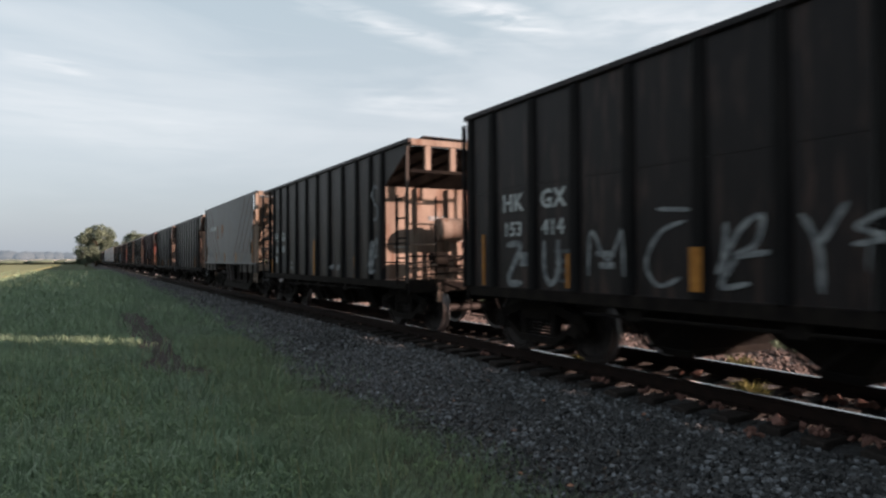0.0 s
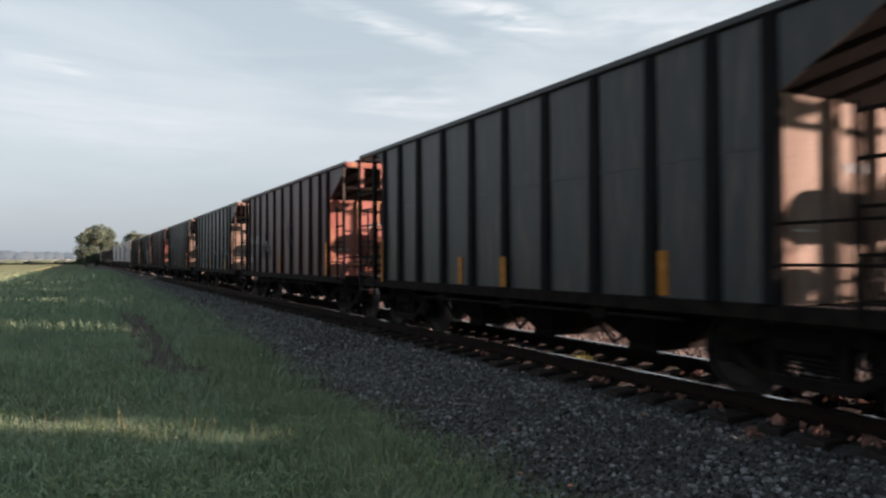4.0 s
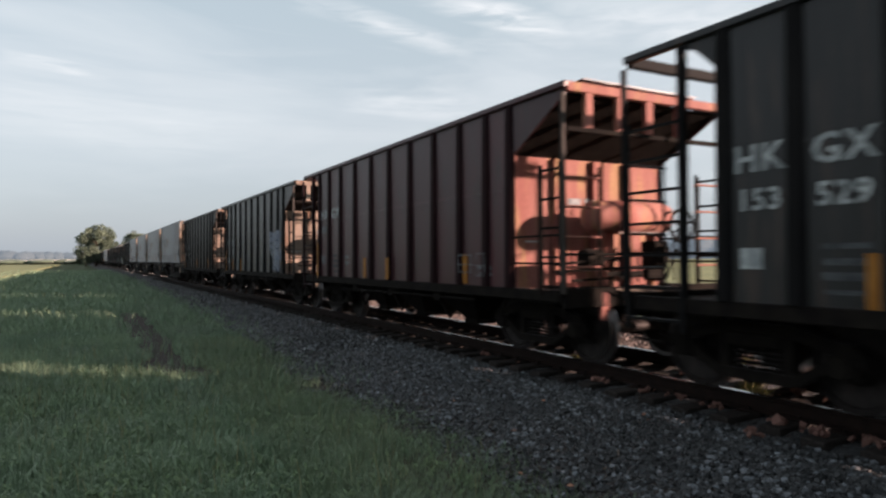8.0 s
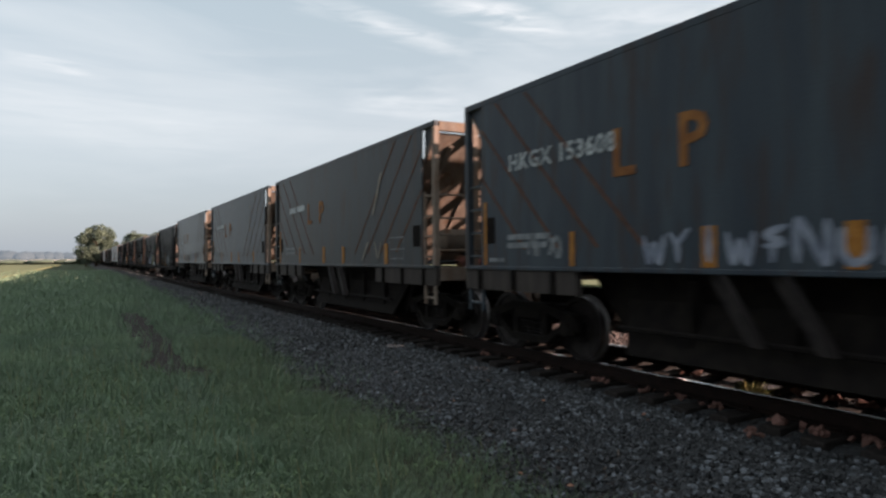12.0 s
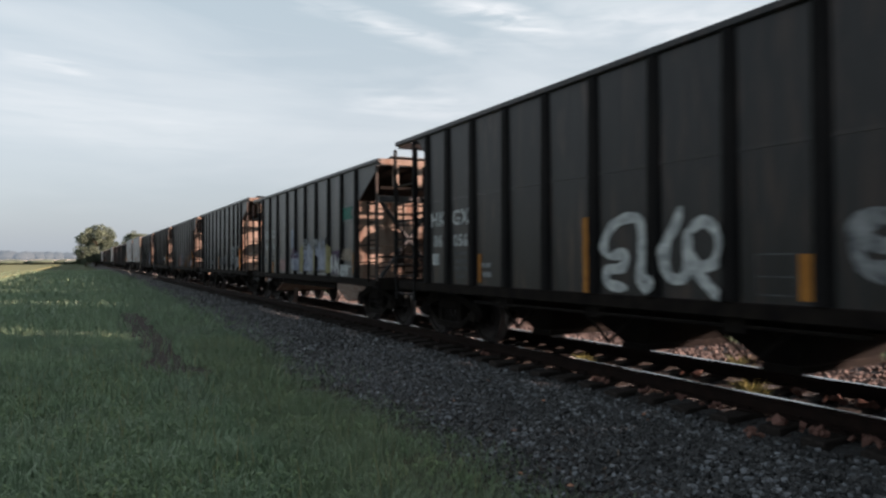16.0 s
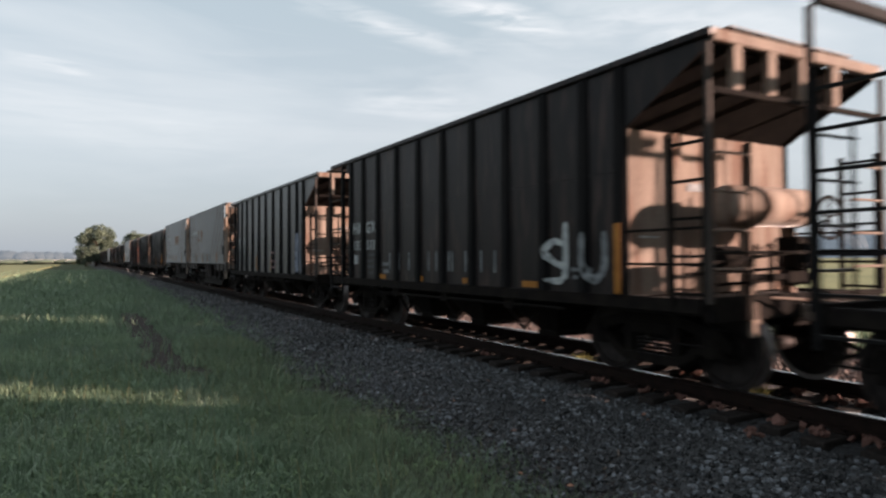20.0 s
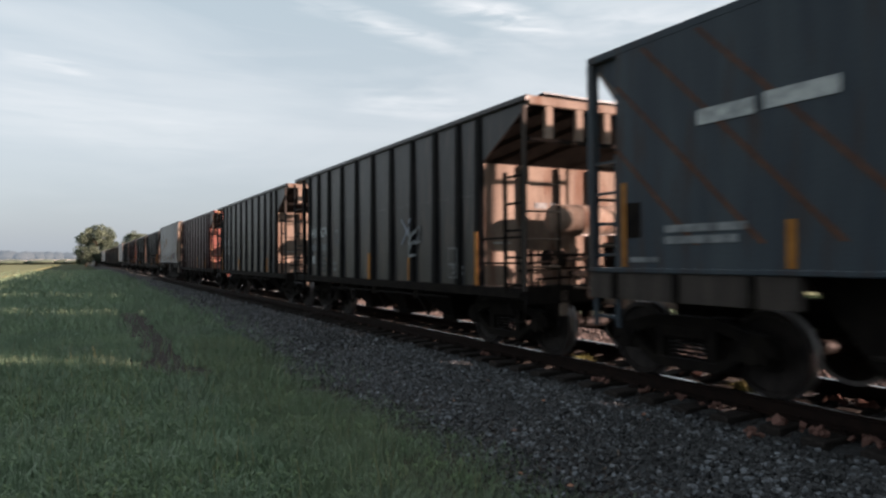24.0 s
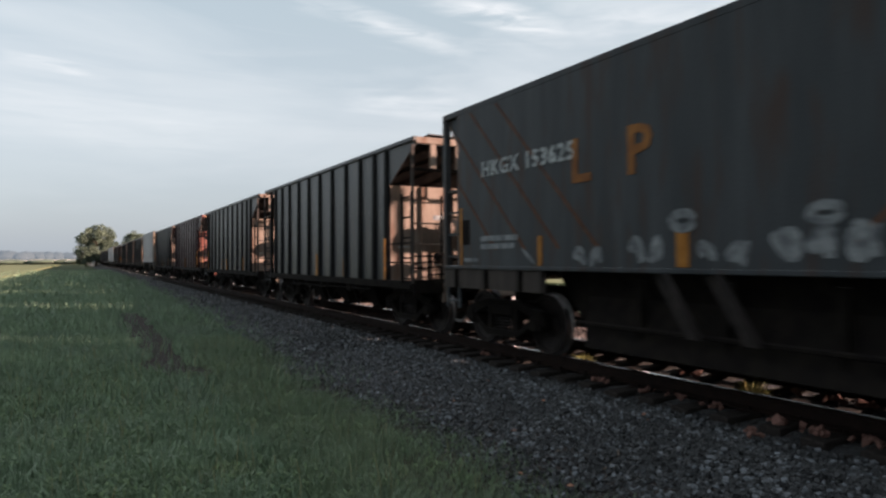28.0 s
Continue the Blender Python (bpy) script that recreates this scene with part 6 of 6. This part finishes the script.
for i in range(22):
    lx, ly = (r_leaf.uniform(6.0, 8.2), r_leaf.uniform(2.6, 9)) if i < 12 else (r_leaf.uniform(3.3, 5.4), r_leaf.uniform(3.5, 12))
    tagged(link_mesh("fallen_leaf", leaf_mesh, m=pose(lx, ly, profile_z(lx, ly) + 0.075, r_leaf.uniform(-30, 30), r_leaf.uniform(-30, 30), r_leaf.uniform(0, 360))), "curled reddish dry leaf lying on the track", "leaf", "leaves on the track")

litter = []
r_lit = np.random.default_rng(21)
for x, y in zip(r_lit.uniform(2.2, 4.4, 3200), r_lit.uniform(2.4, 16, 3200)):
    a, L = r_lit.uniform(0, 6.28), r_lit.uniform(0.03, 0.10)
    litter.append((x, y, profile_z(x, y) + 0.045, r_lit.uniform(0.005, 0.02), 0.006, L * math.cos(a), L * math.sin(a)))
tagged(link_mesh("dead_grass_litter", blades_mesh("dead_grass_litter", litter, M["twig"])), "dead grass and bits of twig on bare soil", "litter", kind="stuff")

lump_meshes = []
for one in stone_meshes:
    lump_meshes.append(one.copy())
    lump_meshes[-1].materials.clear()
    lump_meshes[-1].materials.append(M["rubble"])
lump_r = np.random.default_rng(41)
for k, (lx, ly) in enumerate([(6.08, 3.27), (6.04, 3.7), (6.06, 4.1), (6.1, 4.93), (6.13, 5.45), (6.09, 5.93), (6.11, 9.58), (6.06, 6.7), (5.5, 4.0), (7.53, 4.47), (7.58, 4.1), (7.61, 4.93), (7.49, 6.39)]):
    heap = [(lx + lump_r.normal(0, 0.03), ly + lump_r.normal(0, 0.04), RAIL - 0.15, lump_r.uniform(0.045, 0.065) if k < 3 or k > 8 else 0.036) for j in range(2)]
    heap += [(lx + lump_r.normal(0, 0.06), ly + lump_r.normal(0, 0.08), RAIL - 0.165 + lump_r.uniform(0, 0.02), lump_r.uniform(0.014, 0.036)) for j in range(int(lump_r.integers(4, 9)))]
    top = new("rubble_heap")
    top.matrix_basis = pose(lx, ly, RAIL - 0.185)
    for hx, hy, hz, hs in heap:
        link_mesh("stone", lump_meshes[int(lump_r.integers(8))], top, m=Matrix.LocRotScale((hx - lx, hy - ly, hz - RAIL + 0.185), Euler(lump_r.uniform(-1, 1, 3)), (hs, hs * 0.9, hs * 0.8)))
    tagged(top, "small heap of spilled pinkish stones on a tie", "rubble", "rubble on the ties")

twig_bm = rods([((4.02, 4.40, 0.08), (4.32, 4.52, 0.10)), ((4.32, 4.52, 0.10), (4.55, 4.56, 0.13)), ((4.3, 4.51, 0.10), (4.38, 4.60, 0.14))], 0.008, 6)
tagged(part("fallen_twig", twig_bm, M["twig"]), "thin dry twig lying on the ballast edge", "twig")


# ---- trees and distance ----
def tree(x, y, height, spread, seed, label):
    r = np.random.default_rng(seed)
    top = new("tree")
    top.matrix_basis = pose(x, y, 0)
    bm = bmesh.new()
    bmesh.ops.create_cone(bm, cap_ends=True, segments=10, radius1=height * 0.035, radius2=height * 0.012, depth=height * 0.62, matrix=Matrix.Translation((0, 0, height * 0.31)))
    limbs = []
    for i in range(9):
        a, z = r.uniform(0, 6.28), height * r.uniform(0.2, 0.55)
        tip = Vector((math.cos(a) * spread * r.uniform(0.4, 0.8), math.sin(a) * spread * r.uniform(0.4, 0.8), z + height * r.uniform(0.12, 0.3)))
        rod(bm, (0, 0, z), tip, height * 0.008, 6)
        limbs.append(tip)
    part("trunk", bm, M["bark"], top)
    cl = []
    for i in range(60):
        a, d = r.uniform(0, 6.28), spread * math.sqrt(r.uniform(0, 1))
        zz = height * (0.16 + 0.76 * r.uniform(0, 1))
        lim = spread * (1.0 - abs(zz / height - 0.5) ** 2 * 2.6)
        d = min(d, max(lim, 0.2 * spread))
        cl.append((d * math.cos(a), d * math.sin(a), zz, height * r.uniform(0.07, 0.13)))
    V, F = [], []
    for cx, cy, cz, cr in cl:
        for i in range(190):
            v = r.normal(0, 1, 3)
            v = v / np.linalg.norm(v) * cr * r.uniform(0.55, 1.08)
            c = np.array((cx, cy, cz)) + v
            u, w = r.normal(0, 1, 3), r.normal(0, 1, 3)
            u, w = u / np.linalg.norm(u) * height * 0.019, w / np.linalg.norm(w) * height * 0.019
            k = len(V)
            V += [(c - u).tolist(), (c + w).tolist(), (c + u).tolist(), (c - w).tolist()]
            F.append((k, k + 1, k + 2, k + 3))
    mesh = bpy.data.meshes.new("crown")
    mesh.from_pydata(V, [], F)
    mesh.materials.append(M["leaf"])
    link_mesh("crown", mesh, top)
    return tagged(top, label, "tree")


def at(px_x, dist):
    """A place at that bearing across the picture and that distance ahead of the lens."""
    a = radians(-28.9) * -1 + math.atan((px_x - 784) / 1167)
    d = dist / math.cos(math.atan((px_x - 784) / 1167))
    return d * math.sin(a), d * math.cos(a)


for bearing, dist, h, sp, seed, label in ((170, 200, 12.9, 4.9, 1, "broad leafy tree standing beside the line"), (212, 250, 9.0, 3.6, 2, "low round tree in the mist"), (247, 270, 13.6, 5.6, 3, "broad misty tree behind the train"), (272, 290, 14.0, 4.6, 4, "misty tree behind the train"), (152, 196, 6.0, 2.4, 5, "bushy shrub at the foot of a tree"), (188, 210, 6.5, 2.8, 6, "low misty tree beside the line")):
    x, yy = at(bearing, dist)
    tree(x, yy, h, sp, seed, label)


def wood_belt(name, pts, height, seed, mat, label, deep=14.0, step=5.0):
    """A far belt of woods: rounded crowns of uneven height side by side."""
    r = random.Random(seed)
    bm = bmesh.new()
    for (xa, ya), (xb, yb) in zip(pts, pts[1:]):
        n = max(2, int(math.hypot(xb - xa, yb - ya) / step))
        for i in range(n):
            u = i / n
            h = height * (0.8 + 0.18 * noise.noise(Vector((seed, i * 0.07, xa * 0.01))) + r.uniform(-0.04, 0.04))
            c = Matrix.Translation((xa + (xb - xa) * u + r.uniform(-deep, deep) * 0.3, ya + (yb - ya) * u + r.uniform(-deep, deep) * 0.3, h * 0.45))
            bmesh.ops.create_icosphere(bm, subdivisions=2, radius=1.0, matrix=c @ Matrix.Diagonal((step * r.uniform(1.5, 2.6), step * r.uniform(1.5, 2.6), h * 0.55, 1)))
    for v in bm.verts:
        v.co += Vector((noise.noise(v.co * 0.35), noise.noise(v.co * 0.35 + Vector((9, 0, 0))), noise.noise(v.co * 0.35 + Vector((0, 9, 0))))) * min(1.3, height * 0.12)
    return tagged(part(name, bm, mat), label, "woods", kind="stuff")


wood_belt("far_woods", [at(-160, 620), at(30, 600), at(150, 640), at(330, 700)], 13, 2, M["far_wood"], "belt of woods on the horizon, pale with painted-in haze", step=5)
wood_belt("far_woods", [at(700, 380), at(1100, 340), at(1500, 300), at(2300, 320)], 15, 4, M["far_wood"], "woods beyond the sunlit field, pale with painted-in haze", step=4.5)
hedge = wood_belt("hedge", [at(-200, 330), at(0, 330), at(150, 340)], 3.0, 6, M["leaf"], "low dark hedge at the far edge of the crop", step=3.5)


# ---- motion ----
def motions():
    """The whole train rolls past at a steady pace, and its wheels turn with it."""
    turn = math.degrees(SPEED / 0.457)
    for T, kind, car, y_start in TRAIN:
        walk(car, [(t, pose(TRACK_X, y_start - SPEED * t, RAIL)) for t in range(0, 29, 4)])
        a, b = max(0.0, T - 5.0), min(28.0, T + 1.2)
        if b <= a + 0.2:
            continue
        first, last = round(a * FPS), round(b * FPS)
        for wheel in [c for c in car.children if c.name.startswith("wheel_set")]:
            wy = wheel.matrix_basis.translation.y
            rows = [(f / FPS, pose(0, wy, 0.457, turn * (f - first) / FPS)) for f in range(first, last + 1)]
            if first > 0:
                rows.insert(0, (0.0, rows[0][1]))
            if last < 28 * FPS:
                rows.append((28.0, rows[-1][1]))
            walk(wheel, rows)


motions()
